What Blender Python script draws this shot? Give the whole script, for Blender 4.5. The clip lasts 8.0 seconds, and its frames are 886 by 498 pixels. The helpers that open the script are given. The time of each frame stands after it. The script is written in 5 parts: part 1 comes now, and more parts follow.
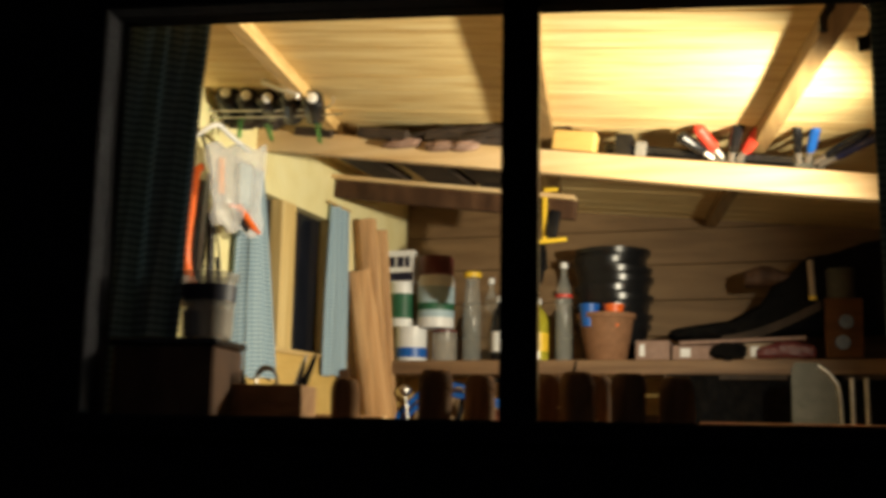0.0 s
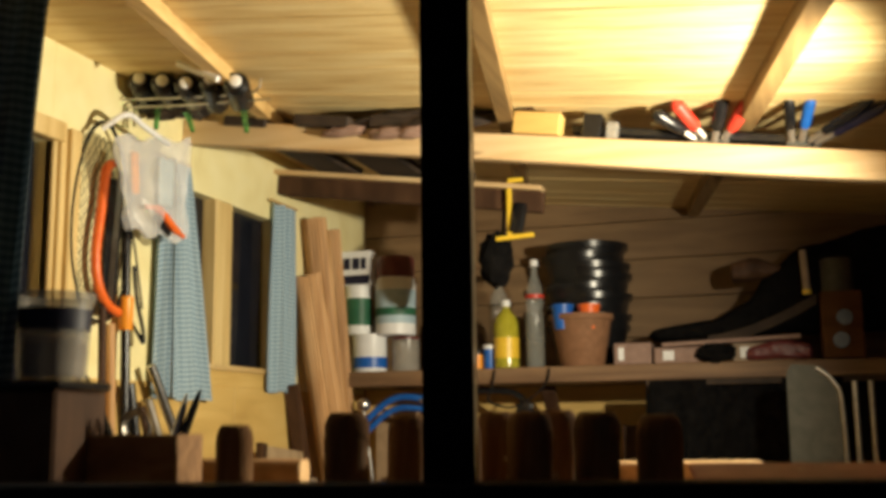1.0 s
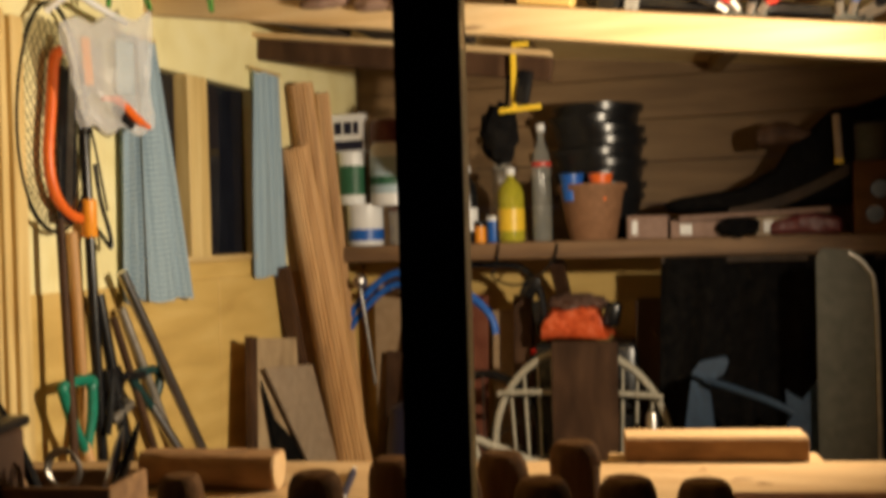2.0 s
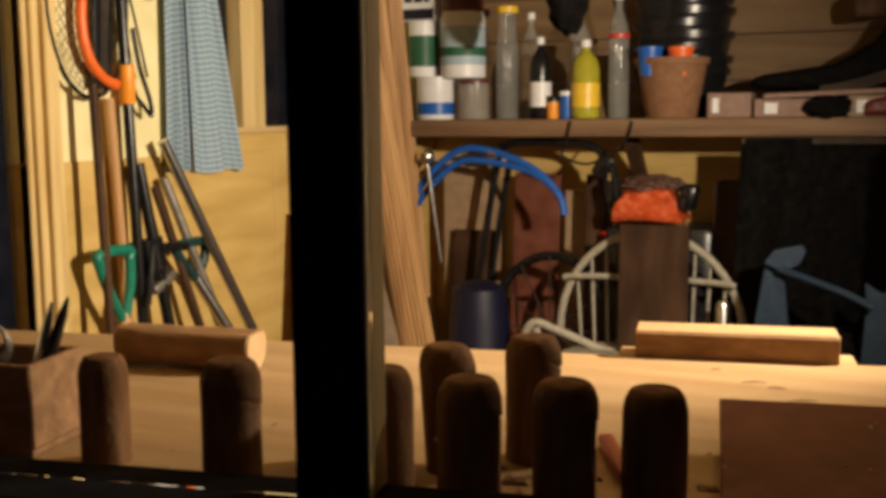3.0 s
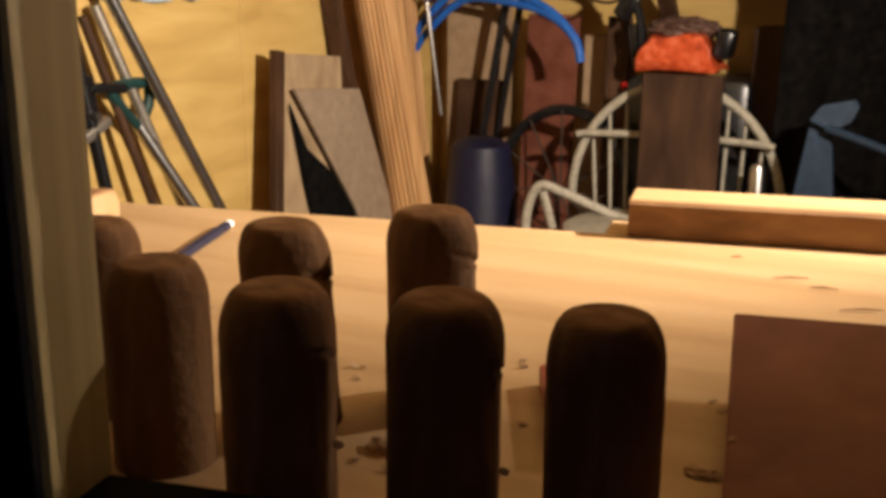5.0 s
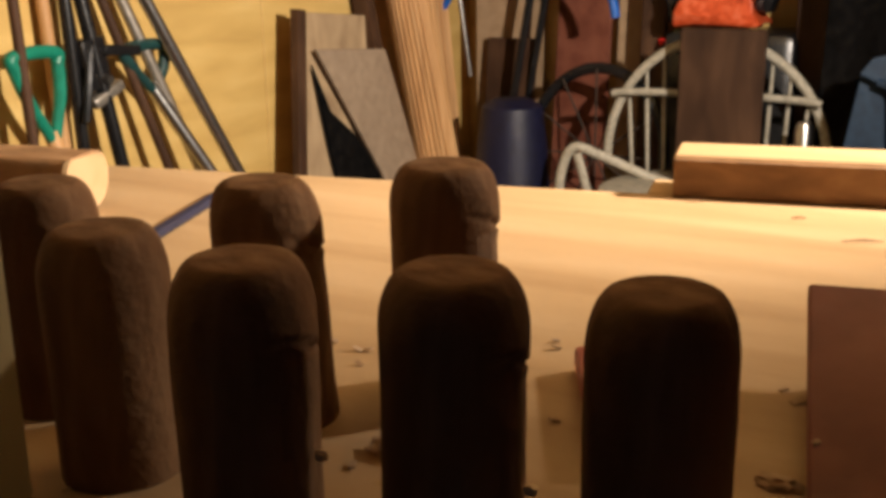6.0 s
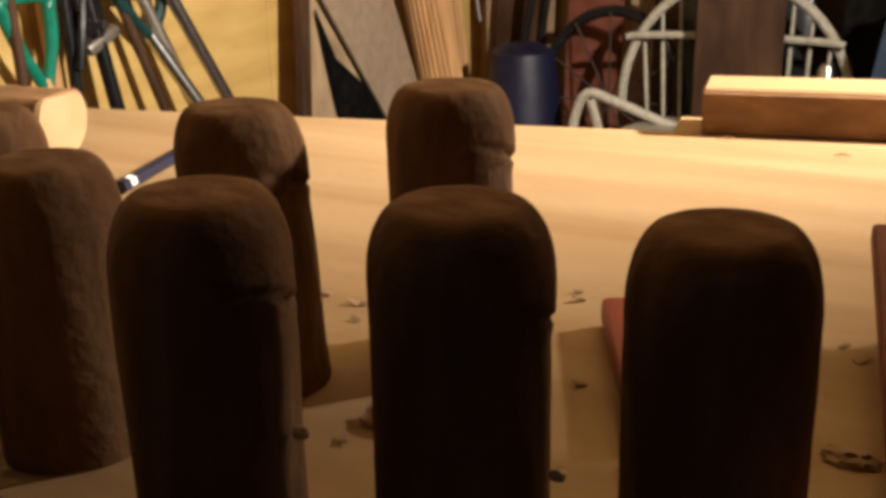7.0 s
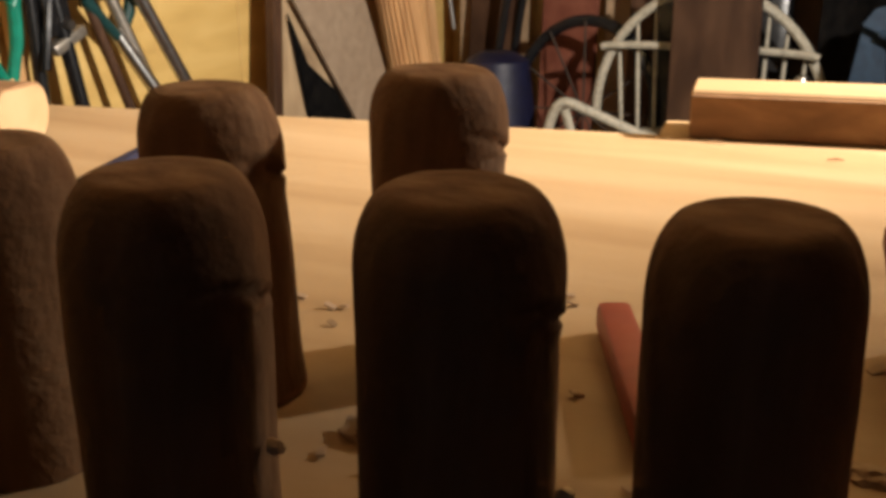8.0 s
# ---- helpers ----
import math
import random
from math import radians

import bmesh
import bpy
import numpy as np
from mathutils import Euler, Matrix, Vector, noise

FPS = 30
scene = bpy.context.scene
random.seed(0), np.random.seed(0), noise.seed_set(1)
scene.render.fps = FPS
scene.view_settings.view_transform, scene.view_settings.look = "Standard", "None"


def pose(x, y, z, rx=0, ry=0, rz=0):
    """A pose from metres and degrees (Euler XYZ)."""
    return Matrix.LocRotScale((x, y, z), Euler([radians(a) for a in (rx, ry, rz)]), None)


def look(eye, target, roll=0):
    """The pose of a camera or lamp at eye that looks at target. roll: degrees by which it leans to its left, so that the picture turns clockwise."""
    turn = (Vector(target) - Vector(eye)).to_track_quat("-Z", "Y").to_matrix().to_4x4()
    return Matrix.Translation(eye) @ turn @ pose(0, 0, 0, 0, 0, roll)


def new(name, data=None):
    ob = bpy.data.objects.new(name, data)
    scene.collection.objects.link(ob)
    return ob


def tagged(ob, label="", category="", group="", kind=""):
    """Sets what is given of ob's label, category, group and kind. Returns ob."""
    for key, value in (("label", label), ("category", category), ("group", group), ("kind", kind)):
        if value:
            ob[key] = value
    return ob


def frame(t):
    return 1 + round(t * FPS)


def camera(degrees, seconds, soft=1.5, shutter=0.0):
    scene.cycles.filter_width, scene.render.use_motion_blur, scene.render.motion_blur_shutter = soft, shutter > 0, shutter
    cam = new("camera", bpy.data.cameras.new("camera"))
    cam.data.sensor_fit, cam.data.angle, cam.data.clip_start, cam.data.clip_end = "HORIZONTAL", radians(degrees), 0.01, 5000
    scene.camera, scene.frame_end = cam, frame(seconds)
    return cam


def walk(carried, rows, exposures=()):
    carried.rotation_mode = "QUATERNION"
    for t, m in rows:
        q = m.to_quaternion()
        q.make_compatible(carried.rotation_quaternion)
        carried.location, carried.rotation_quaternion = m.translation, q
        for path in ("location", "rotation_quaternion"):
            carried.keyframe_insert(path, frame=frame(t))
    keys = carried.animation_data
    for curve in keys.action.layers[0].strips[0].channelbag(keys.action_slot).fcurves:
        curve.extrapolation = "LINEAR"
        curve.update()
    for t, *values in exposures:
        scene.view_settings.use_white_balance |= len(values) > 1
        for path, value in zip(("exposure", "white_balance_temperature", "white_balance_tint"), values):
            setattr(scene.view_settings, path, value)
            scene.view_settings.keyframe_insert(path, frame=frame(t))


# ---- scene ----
cam = camera(44.0, 8.0, soft=3.9, shutter=0.5)
PATH = [
    (0, (0.1048, -0.1050, 0.8236), (-0.5369, 1.7607, 1.1511), 1.10),
    (0.5, (0.1282, 0.0638, 0.8372), (-0.4713, 1.9417, 1.1750), -0.87),
    (0.8, (0.0879, 0.1985, 0.8392), (-0.5640, 2.0609, 1.1669), -0.72),
    (1, (0.0607, 0.2879, 0.8982), (-0.5484, 2.1657, 1.2192), -0.62),
    (1.2, (0.0308, 0.3678, 0.9601), (-0.5992, 2.2463, 1.2320), -0.66),
    (1.3, (0.0159, 0.4082, 0.9906), (-0.6842, 2.2647, 1.2320), -0.74),
    (1.4, (0.0009, 0.4477, 1.0220), (-0.6551, 2.3230, 1.2239), -0.71),
    (1.5, (-0.0140, 0.4881, 1.0525), (-0.6570, 2.3713, 1.2518), -0.78),
    (2, (-0.0066, 0.5573, 1.1423), (-0.6370, 2.4552, 1.1145), -1.55),
    (3.5, (0.1327, 0.8565, 1.1127), (-0.7527, 2.6280, 0.8334), -0.05),
    (4, (0.1072, 0.9643, 1.0925), (-0.7454, 2.7410, 0.7515), -0.47),
    (4.5, (0.0677, 1.0672, 1.0721), (-0.7755, 2.8270, 0.6338), 0.10),
    (6, (0.0000, 1.2410, 1.0250), (-0.9110, 2.9330, 0.4720), -0.90),
    (6.5, (-0.0167, 1.2813, 1.0106), (-0.9447, 2.9479, 0.4094), -1.85),
    (7, (-0.0319, 1.3039, 0.9974), (-0.9498, 2.9639, 0.3635), -1.55),
    (7.5, (-0.0460, 1.3150, 0.9882), (-0.9350, 3.0000, 0.3822), -0.70),
    (8, (-0.0530, 1.3280, 0.9818), (-0.9240, 3.0200, 0.3668), -0.50),
]
EXPOSURE = [(0.0, -0.14, 5800, 9), (1.0, -0.24, 5800, 10), (1.5, -0.42, 6000, 12), (2.0, -0.44, 6100, 17), (3.5, -0.14, 5900, 21), (4.5, 0.07, 5750, 24), (6.5, 0.14, 5450, 22), (8.0, 0.14, 5250, 20)]
walk(cam, [(t, look(eye, target, roll)) for t, eye, target, roll in PATH], EXPOSURE)

# ---- night sky and the lamp ----
world = bpy.data.worlds.new("night")
scene.world = world
world.use_nodes = True
world.node_tree.nodes["Background"].inputs[0].default_value = (0.017, 0.015, 0.016, 1)
world.node_tree.nodes["Background"].inputs[1].default_value = 1.7

LAMP = Vector((0.42, 2.45, 1.34))
AIM = Vector((-1.0, 0.235, -0.14)).normalized()
bulb_data = bpy.data.lights.new("bulb_light", "SPOT")
bulb_data.energy = 235
bulb_data.color = (1.0, 0.82, 0.53)
bulb_data.shadow_soft_size = 0.03
bulb_data.spot_size = radians(142)
bulb_data.spot_blend = 0.85
bulb_light = new("bulb_light", bulb_data)
bulb_light.matrix_world = look(LAMP, LAMP + AIM)

# ---- materials ----


def mat(name, stops, rough=0.6, metal=0.0, scale=(8, 8, 8), noise_scale=6.0, detail=6.0, bump=0.15, bump_scale=60.0,
        coat=0.0, vary=0.0, alpha=1.0, trans=0.0, distort=0.4, spec=0.5, knots=None):
    """A surface of noise-driven colour stops, with fine relief."""
    m = bpy.data.materials.new(name)
    m.use_nodes = True
    nt = m.node_tree
    b = nt.nodes["Principled BSDF"]
    tc = nt.nodes.new("ShaderNodeTexCoord")
    mp = nt.nodes.new("ShaderNodeMapping")
    mp.inputs["Scale"].default_value = scale
    nt.links.new(tc.outputs["Object"], mp.inputs[0])
    n1 = nt.nodes.new("ShaderNodeTexNoise")
    n1.inputs["Scale"].default_value = noise_scale
    n1.inputs["Detail"].default_value = detail
    n1.inputs["Distortion"].default_value = distort
    nt.links.new(mp.outputs[0], n1.inputs["Vector"])
    ramp = nt.nodes.new("ShaderNodeValToRGB")
    els = ramp.color_ramp.elements
    for i, col in enumerate(stops):
        pos = 0.3 + 0.4 * i / max(1, len(stops) - 1)
        e = els[i] if i < 2 else els.new(pos)
        e.position = pos
        e.color = (*col, 1)
    nt.links.new(n1.outputs[0], ramp.inputs[0])
    out = ramp.outputs[0]
    if knots:
        kmap = nt.nodes.new("ShaderNodeMapping")
        kmap.inputs["Scale"].default_value = knots
        nt.links.new(tc.outputs["Object"], kmap.inputs[0])
        vor = nt.nodes.new("ShaderNodeTexVoronoi")
        vor.inputs["Scale"].default_value = 1.0
        nt.links.new(kmap.outputs[0], vor.inputs["Vector"])
        near = nt.nodes.new("ShaderNodeMapRange")
        near.inputs[1].default_value, near.inputs[2].default_value = 0.03, 0.10
        near.inputs[3].default_value, near.inputs[4].default_value = 0.75, 0.0
        nt.links.new(vor.outputs["Distance"], near.inputs[0])
        kmix = nt.nodes.new("ShaderNodeMix")
        kmix.data_type = "RGBA"
        kmix.inputs[7].default_value = (0.16, 0.07, 0.025, 1)
        nt.links.new(near.outputs[0], kmix.inputs[0])
        nt.links.new(out, kmix.inputs[6])
        out = kmix.outputs[2]
    if vary:
        info = nt.nodes.new("ShaderNodeObjectInfo")
        hsv = nt.nodes.new("ShaderNodeHueSaturation")
        mr = nt.nodes.new("ShaderNodeMapRange")
        mr.inputs[3].default_value, mr.inputs[4].default_value = 1 - vary, 1 + vary
        nt.links.new(info.outputs["Random"], mr.inputs[0])
        nt.links.new(mr.outputs[0], hsv.inputs["Value"])
        nt.links.new(out, hsv.inputs["Color"])
        out = hsv.outputs[0]
    nt.links.new(out, b.inputs["Base Color"])
    b.inputs["Roughness"].default_value = rough
    b.inputs["Metallic"].default_value = metal
    b.inputs["Specular IOR Level"].default_value = spec
    b.inputs["Coat Weight"].default_value = coat
    b.inputs["Transmission Weight"].default_value = trans
    b.inputs["Alpha"].default_value = alpha
    if bump:
        n2 = nt.nodes.new("ShaderNodeTexNoise")
        n2.inputs["Scale"].default_value = bump_scale
        n2.inputs["Detail"].default_value = 4
        nt.links.new(tc.outputs["Object"], n2.inputs["Vector"])
        mix = nt.nodes.new("ShaderNodeMath")
        mix.operation = "ADD"
        nt.links.new(n1.outputs[0], mix.inputs[0])
        nt.links.new(n2.outputs[0], mix.inputs[1])
        bp = nt.nodes.new("ShaderNodeBump")
        bp.inputs["Strength"].default_value = bump
        bp.inputs["Distance"].default_value = 0.004
        nt.links.new(mix.outputs[0], bp.inputs["Height"])
        nt.links.new(bp.outputs[0], b.inputs["Normal"])
    return m


def glass_mat(name, tint, rough=0.03, ior=1.45, crinkle=0.0):
    m = bpy.data.materials.new(name)
    m.use_nodes = True
    b = m.node_tree.nodes["Principled BSDF"]
    b.inputs["Base Color"].default_value = (*tint, 1)
    b.inputs["Roughness"].default_value = rough
    b.inputs["Transmission Weight"].default_value = 1.0
    b.inputs["IOR"].default_value = ior
    if crinkle:
        n2 = m.node_tree.nodes.new("ShaderNodeTexNoise")
        n2.inputs["Scale"].default_value = 28
        n2.inputs["Detail"].default_value = 2
        tc = m.node_tree.nodes.new("ShaderNodeTexCoord")
        bp = m.node_tree.nodes.new("ShaderNodeBump")
        bp.inputs["Strength"].default_value = crinkle
        bp.inputs["Distance"].default_value = 0.01
        m.node_tree.links.new(tc.outputs["Object"], n2.inputs["Vector"])
        m.node_tree.links.new(n2.outputs[0], bp.inputs["Height"])
        m.node_tree.links.new(bp.outputs[0], b.inputs["Normal"])
    return m


def cloth_mat(name, a, c, pitch, thin=0.0):
    """Woven check of two colours, in lines across and along the cloth."""
    m = bpy.data.materials.new(name)
    m.use_nodes = True
    nt = m.node_tree
    b = nt.nodes["Principled BSDF"]
    tc = nt.nodes.new("ShaderNodeTexCoord")
    sep = nt.nodes.new("ShaderNodeSeparateXYZ")
    nt.links.new(tc.outputs["UV"], sep.inputs[0])
    waves = []
    for axis, p in (("X", pitch * 1.3), ("Y", pitch)):
        mul = nt.nodes.new("ShaderNodeMath")
        mul.operation = "MULTIPLY"
        mul.inputs[1].default_value = 2 * math.pi / p
        nt.links.new(sep.outputs[axis], mul.inputs[0])
        sn = nt.nodes.new("ShaderNodeMath")
        sn.operation = "SINE"
        nt.links.new(mul.outputs[0], sn.inputs[0])
        mr = nt.nodes.new("ShaderNodeMapRange")
        mr.inputs[1].default_value, mr.inputs[2].default_value = -0.35, 0.35
        nt.links.new(sn.outputs[0], mr.inputs[0])
        waves.append(mr)
    add = nt.nodes.new("ShaderNodeMath")
    add.operation = "ADD"
    half = nt.nodes.new("ShaderNodeMath")
    half.operation = "MULTIPLY"
    half.inputs[1].default_value = 0.25
    nt.links.new(waves[0].outputs[0], half.inputs[0])
    nt.links.new(half.outputs[0], add.inputs[0])
    half2 = nt.nodes.new("ShaderNodeMath")
    half2.operation = "MULTIPLY"
    half2.inputs[1].default_value = 0.75
    nt.links.new(waves[1].outputs[0], half2.inputs[0])
    nt.links.new(half2.outputs[0], add.inputs[1])
    mix = nt.nodes.new("ShaderNodeMix")
    mix.data_type = "RGBA"
    mix.inputs[6].default_value = (*a, 1)
    mix.inputs[7].default_value = (*c, 1)
    nt.links.new(add.outputs[0], mix.inputs[0])
    nt.links.new(mix.outputs[2], b.inputs["Base Color"])
    b.inputs["Roughness"].default_value = 0.9
    n2 = nt.nodes.new("ShaderNodeTexNoise")
    n2.inputs["Scale"].default_value = 400
    bp = nt.nodes.new("ShaderNodeBump")
    bp.inputs["Strength"].default_value = 0.2
    bp.inputs["Distance"].default_value = 0.001
    nt.links.new(n2.outputs[0], bp.inputs["Height"])
    nt.links.new(bp.outputs[0], b.inputs["Normal"])
    if thin:
        glow = nt.nodes.new("ShaderNodeBsdfTranslucent")
        nt.links.new(mix.outputs[2], glow.inputs["Color"])
        both = nt.nodes.new("ShaderNodeMixShader")
        both.inputs[0].default_value = thin
        nt.links.new(b.outputs[0], both.inputs[1])
        nt.links.new(glow.outputs[0], both.inputs[2])
        nt.links.new(both.outputs[0], nt.nodes["Material Output"].inputs[0])
    return m


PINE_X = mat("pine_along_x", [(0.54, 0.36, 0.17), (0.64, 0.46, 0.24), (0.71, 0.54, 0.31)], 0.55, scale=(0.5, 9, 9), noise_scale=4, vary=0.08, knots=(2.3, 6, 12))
PINE_Y = mat("pine_along_y", [(0.46, 0.29, 0.10), (0.62, 0.43, 0.17), (0.72, 0.53, 0.24)], 0.6, scale=(9, 0.5, 9), noise_scale=5, vary=0.08)
PINE_Z = mat("pine_upright", [(0.50, 0.34, 0.12), (0.64, 0.47, 0.19), (0.72, 0.56, 0.26)], 0.6, scale=(9, 9, 0.5), noise_scale=5, vary=0.08)
ROOF = mat("roof_boards", [(0.66, 0.46, 0.18), (0.78, 0.60, 0.27), (0.86, 0.71, 0.37)], 0.6, scale=(0.6, 8, 8), noise_scale=4, knots=(1.6, 7, 1))
BENCH = mat("bench_wood", [(0.36, 0.225, 0.10), (0.42, 0.275, 0.13), (0.47, 0.32, 0.165)], 0.6, scale=(0.7, 6, 6), noise_scale=3.5, knots=(5, 9, 9), spec=0.3)
WORNBOARD = mat("dark_brown_card", [(0.070, 0.027, 0.006), (0.098, 0.041, 0.010), (0.13, 0.057, 0.016)], 0.75, scale=(0.7, 6, 6), noise_scale=4, spec=0.15)
# darker copy of the rafter pine: shade of the unlit sides is in the colour
RAFTER_SHADED = mat("shaded_rafter_wood", [(0.17, 0.098, 0.030), (0.24, 0.148, 0.048), (0.31, 0.20, 0.072)], 0.7, scale=(9, 0.5, 9), noise_scale=5)
CREAM = mat("cream_paint", [(0.80, 0.71, 0.36), (0.86, 0.78, 0.42), (0.89, 0.82, 0.48)], 0.6, scale=(2, 2, 2), noise_scale=5, bump=0.2)
PLY = mat("plywood", [(0.52, 0.34, 0.095), (0.62, 0.42, 0.125), (0.68, 0.48, 0.16)], 0.6, scale=(1, 1.2, 6), noise_scale=3)
BACKBOARD = mat("back_boards", [(0.15, 0.088, 0.038), (0.195, 0.118, 0.053), (0.24, 0.15, 0.07)], 0.65, scale=(0.8, 5, 6), noise_scale=4, vary=0.06, knots=(3, 1, 5))
HANDLE = mat("whittled_wood", [(0.125, 0.062, 0.026), (0.175, 0.093, 0.042), (0.23, 0.13, 0.062)], 0.75, scale=(10, 10, 2.0), noise_scale=6, bump=0.3, bump_scale=170, vary=0.15, spec=0.06)
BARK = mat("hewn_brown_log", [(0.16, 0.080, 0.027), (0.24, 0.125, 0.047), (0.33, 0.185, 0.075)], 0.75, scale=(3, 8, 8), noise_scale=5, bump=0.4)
PARED = mat("pared_wood", [(0.14, 0.074, 0.034), (0.20, 0.112, 0.054), (0.26, 0.155, 0.080)], 0.7, scale=(10, 10, 2.0), noise_scale=9, bump=0.4, bump_scale=90, spec=0.15)
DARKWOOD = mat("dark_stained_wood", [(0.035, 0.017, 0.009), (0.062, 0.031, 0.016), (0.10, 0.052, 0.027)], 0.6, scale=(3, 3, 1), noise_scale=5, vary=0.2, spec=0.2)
REDBROWN = mat("red_brown_board", [(0.125, 0.040, 0.023), (0.17, 0.058, 0.034), (0.215, 0.080, 0.047)], 0.6, scale=(4, 4, 4), noise_scale=4, spec=0.12)
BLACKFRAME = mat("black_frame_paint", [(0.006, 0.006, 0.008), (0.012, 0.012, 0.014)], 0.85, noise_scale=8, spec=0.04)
BLACK = mat("black_plastic", [(0.006, 0.006, 0.007), (0.012, 0.012, 0.013)], 0.27, noise_scale=6, bump=0.08, spec=0.5)
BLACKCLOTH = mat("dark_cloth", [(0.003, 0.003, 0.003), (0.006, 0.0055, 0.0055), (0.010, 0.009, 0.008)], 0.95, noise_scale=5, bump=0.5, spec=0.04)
ORANGE = mat("orange_paint", [(0.75, 0.12, 0.01), (0.85, 0.18, 0.02)], 0.4, noise_scale=6, bump=0.03)
ORANGEY = mat("yellow_orange_plastic", [(0.80, 0.28, 0.01), (0.90, 0.36, 0.02)], 0.4, noise_scale=6, bump=0.03)
YELLOW = mat("yellow_paint", [(0.80, 0.52, 0.02), (0.9, 0.62, 0.04)], 0.4, noise_scale=6, bump=0.03)
RED = mat("red_plastic", [(0.50, 0.03, 0.015), (0.65, 0.06, 0.03)], 0.4, noise_scale=6, bump=0.03)
BLUE = mat("blue_plastic", [(0.01, 0.09, 0.42), (0.02, 0.14, 0.55)], 0.4, noise_scale=6, bump=0.05)
BLUETARP = mat("blue_grey_plastic", [(0.010, 0.025, 0.052), (0.015, 0.035, 0.070), (0.021, 0.047, 0.090)], 0.5, noise_scale=5)
NAVY = mat("navy_plastic", [(0.004, 0.0045, 0.020), (0.007, 0.008, 0.034)], 0.5, noise_scale=5)
TEAL = mat("green_plastic", [(0.006, 0.16, 0.10), (0.012, 0.23, 0.15)], 0.4, noise_scale=6, bump=0.05)
DARKTEAL = mat("dark_green_plastic", [(0.006, 0.035, 0.035), (0.012, 0.05, 0.05)], 0.4, noise_scale=6, bump=0.05)
STEEL = mat("steel", [(0.45, 0.44, 0.42), (0.6, 0.59, 0.57)], 0.28, 1.0, noise_scale=8, bump=0.05)
GALV = mat("dull_metal_tube", [(0.36, 0.33, 0.28), (0.5, 0.46, 0.4)], 0.4, 0.8, noise_scale=8, bump=0.05)
WHITE = mat("white_plastic", [(0.78, 0.79, 0.80), (0.86, 0.87, 0.88)], 0.4, noise_scale=5, bump=0.05)
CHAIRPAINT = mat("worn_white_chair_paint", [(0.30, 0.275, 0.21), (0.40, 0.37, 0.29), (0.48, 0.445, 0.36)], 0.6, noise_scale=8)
DARKGREY = mat("dark_grey_board", [(0.055, 0.055, 0.042), (0.085, 0.082, 0.065)], 0.7, noise_scale=4)
OLDWOOD = mat("old_blackened_wood", [(0.018, 0.012, 0.008), (0.035, 0.022, 0.014), (0.05, 0.032, 0.02)], 0.8, scale=(3, 3, 1), noise_scale=5)
AGEDPINE = mat("aged_pine", [(0.36, 0.27, 0.115), (0.48, 0.37, 0.165), (0.56, 0.44, 0.215)], 0.6, scale=(9, 9, 0.5), noise_scale=5)
CARD = mat("brown_card", [(0.33, 0.22, 0.12), (0.42, 0.29, 0.17)], 0.8, noise_scale=4)
BROWNBOARD = mat("scuffed_brown_board", [(0.26, 0.175, 0.095), (0.38, 0.27, 0.15), (0.48, 0.35, 0.20)], 0.8, scale=(2, 2, 1.2), noise_scale=7)
GREYBOARD = mat("grey_board", [(0.28, 0.205, 0.135), (0.37, 0.28, 0.19)], 0.7, noise_scale=4)
MAROON = mat("maroon_plastic", [(0.10, 0.02, 0.02), (0.15, 0.03, 0.03)], 0.4, noise_scale=5, bump=0.03)
TERRACOTTA_DARK = mat("dusty_brown_metal", [(0.07, 0.035, 0.022), (0.12, 0.065, 0.045), (0.17, 0.10, 0.075)], 0.6, noise_scale=7)
TERRACOTTA = mat("terracotta", [(0.20, 0.095, 0.042), (0.27, 0.135, 0.065)], 0.8, noise_scale=6)
PINKCARD = mat("faded_pink_card", [(0.24, 0.15, 0.115), (0.32, 0.21, 0.165)], 0.7, noise_scale=5)
BAGPLASTIC = mat("thin_clear_plastic", [(0.75, 0.76, 0.78), (0.85, 0.86, 0.88)], 0.25, noise_scale=4, alpha=0.26, bump=1.0, bump_scale=22)
TUBPLASTIC = mat("cloudy_tub_plastic", [(0.42, 0.40, 0.36), (0.52, 0.50, 0.45)], 0.25, noise_scale=4, alpha=0.42, bump=0.1)
CLEAR = mat("clear_plastic", [(0.50, 0.53, 0.50), (0.64, 0.66, 0.62)], 0.10, noise_scale=4, alpha=0.20, bump=0.5, bump_scale=26, coat=1.0, spec=0.9)
PANE = glass_mat("window_glass", (0.97, 0.98, 0.98), 0.0, 1.1)
YELLOWLIQ = mat("yellow_liquid", [(0.50, 0.46, 0.02), (0.66, 0.60, 0.05)], 0.08, noise_scale=5, bump=0.0, trans=0.35)
GREENGLASS = glass_mat("green_glass", (0.25, 0.75, 0.35), 0.08)
REED = mat("split_reed", [(0.40, 0.21, 0.075), (0.53, 0.30, 0.115), (0.64, 0.39, 0.17)], 0.55, scale=(6, 6, 0.5), noise_scale=4, vary=0.10)
GINGHAM = cloth_mat("blue_check_cloth", (0.16, 0.25, 0.34), (0.40, 0.51, 0.59), 0.014)
DARKCURTAIN = cloth_mat("dark_blue_check_cloth", (0.10, 0.14, 0.17), (0.27, 0.34, 0.38), 0.010, 0.4)
GRASS = mat("night_ground", [(0.012, 0.02, 0.008), (0.03, 0.045, 0.015)], 0.95, noise_scale=8)
NIGHTGLASS = mat("dark_window_pane", [(0.006, 0.007, 0.012), (0.012, 0.013, 0.02)], 0.08, noise_scale=2, bump=0.0)
PALEBLUE = mat("pale_blue_label", [(0.35, 0.48, 0.56), (0.45, 0.58, 0.66)], 0.5, noise_scale=5, bump=0.0)
DARKGREEN = mat("dark_green_label", [(0.02, 0.10, 0.05), (0.03, 0.14, 0.07)], 0.5, noise_scale=5, bump=0.0)
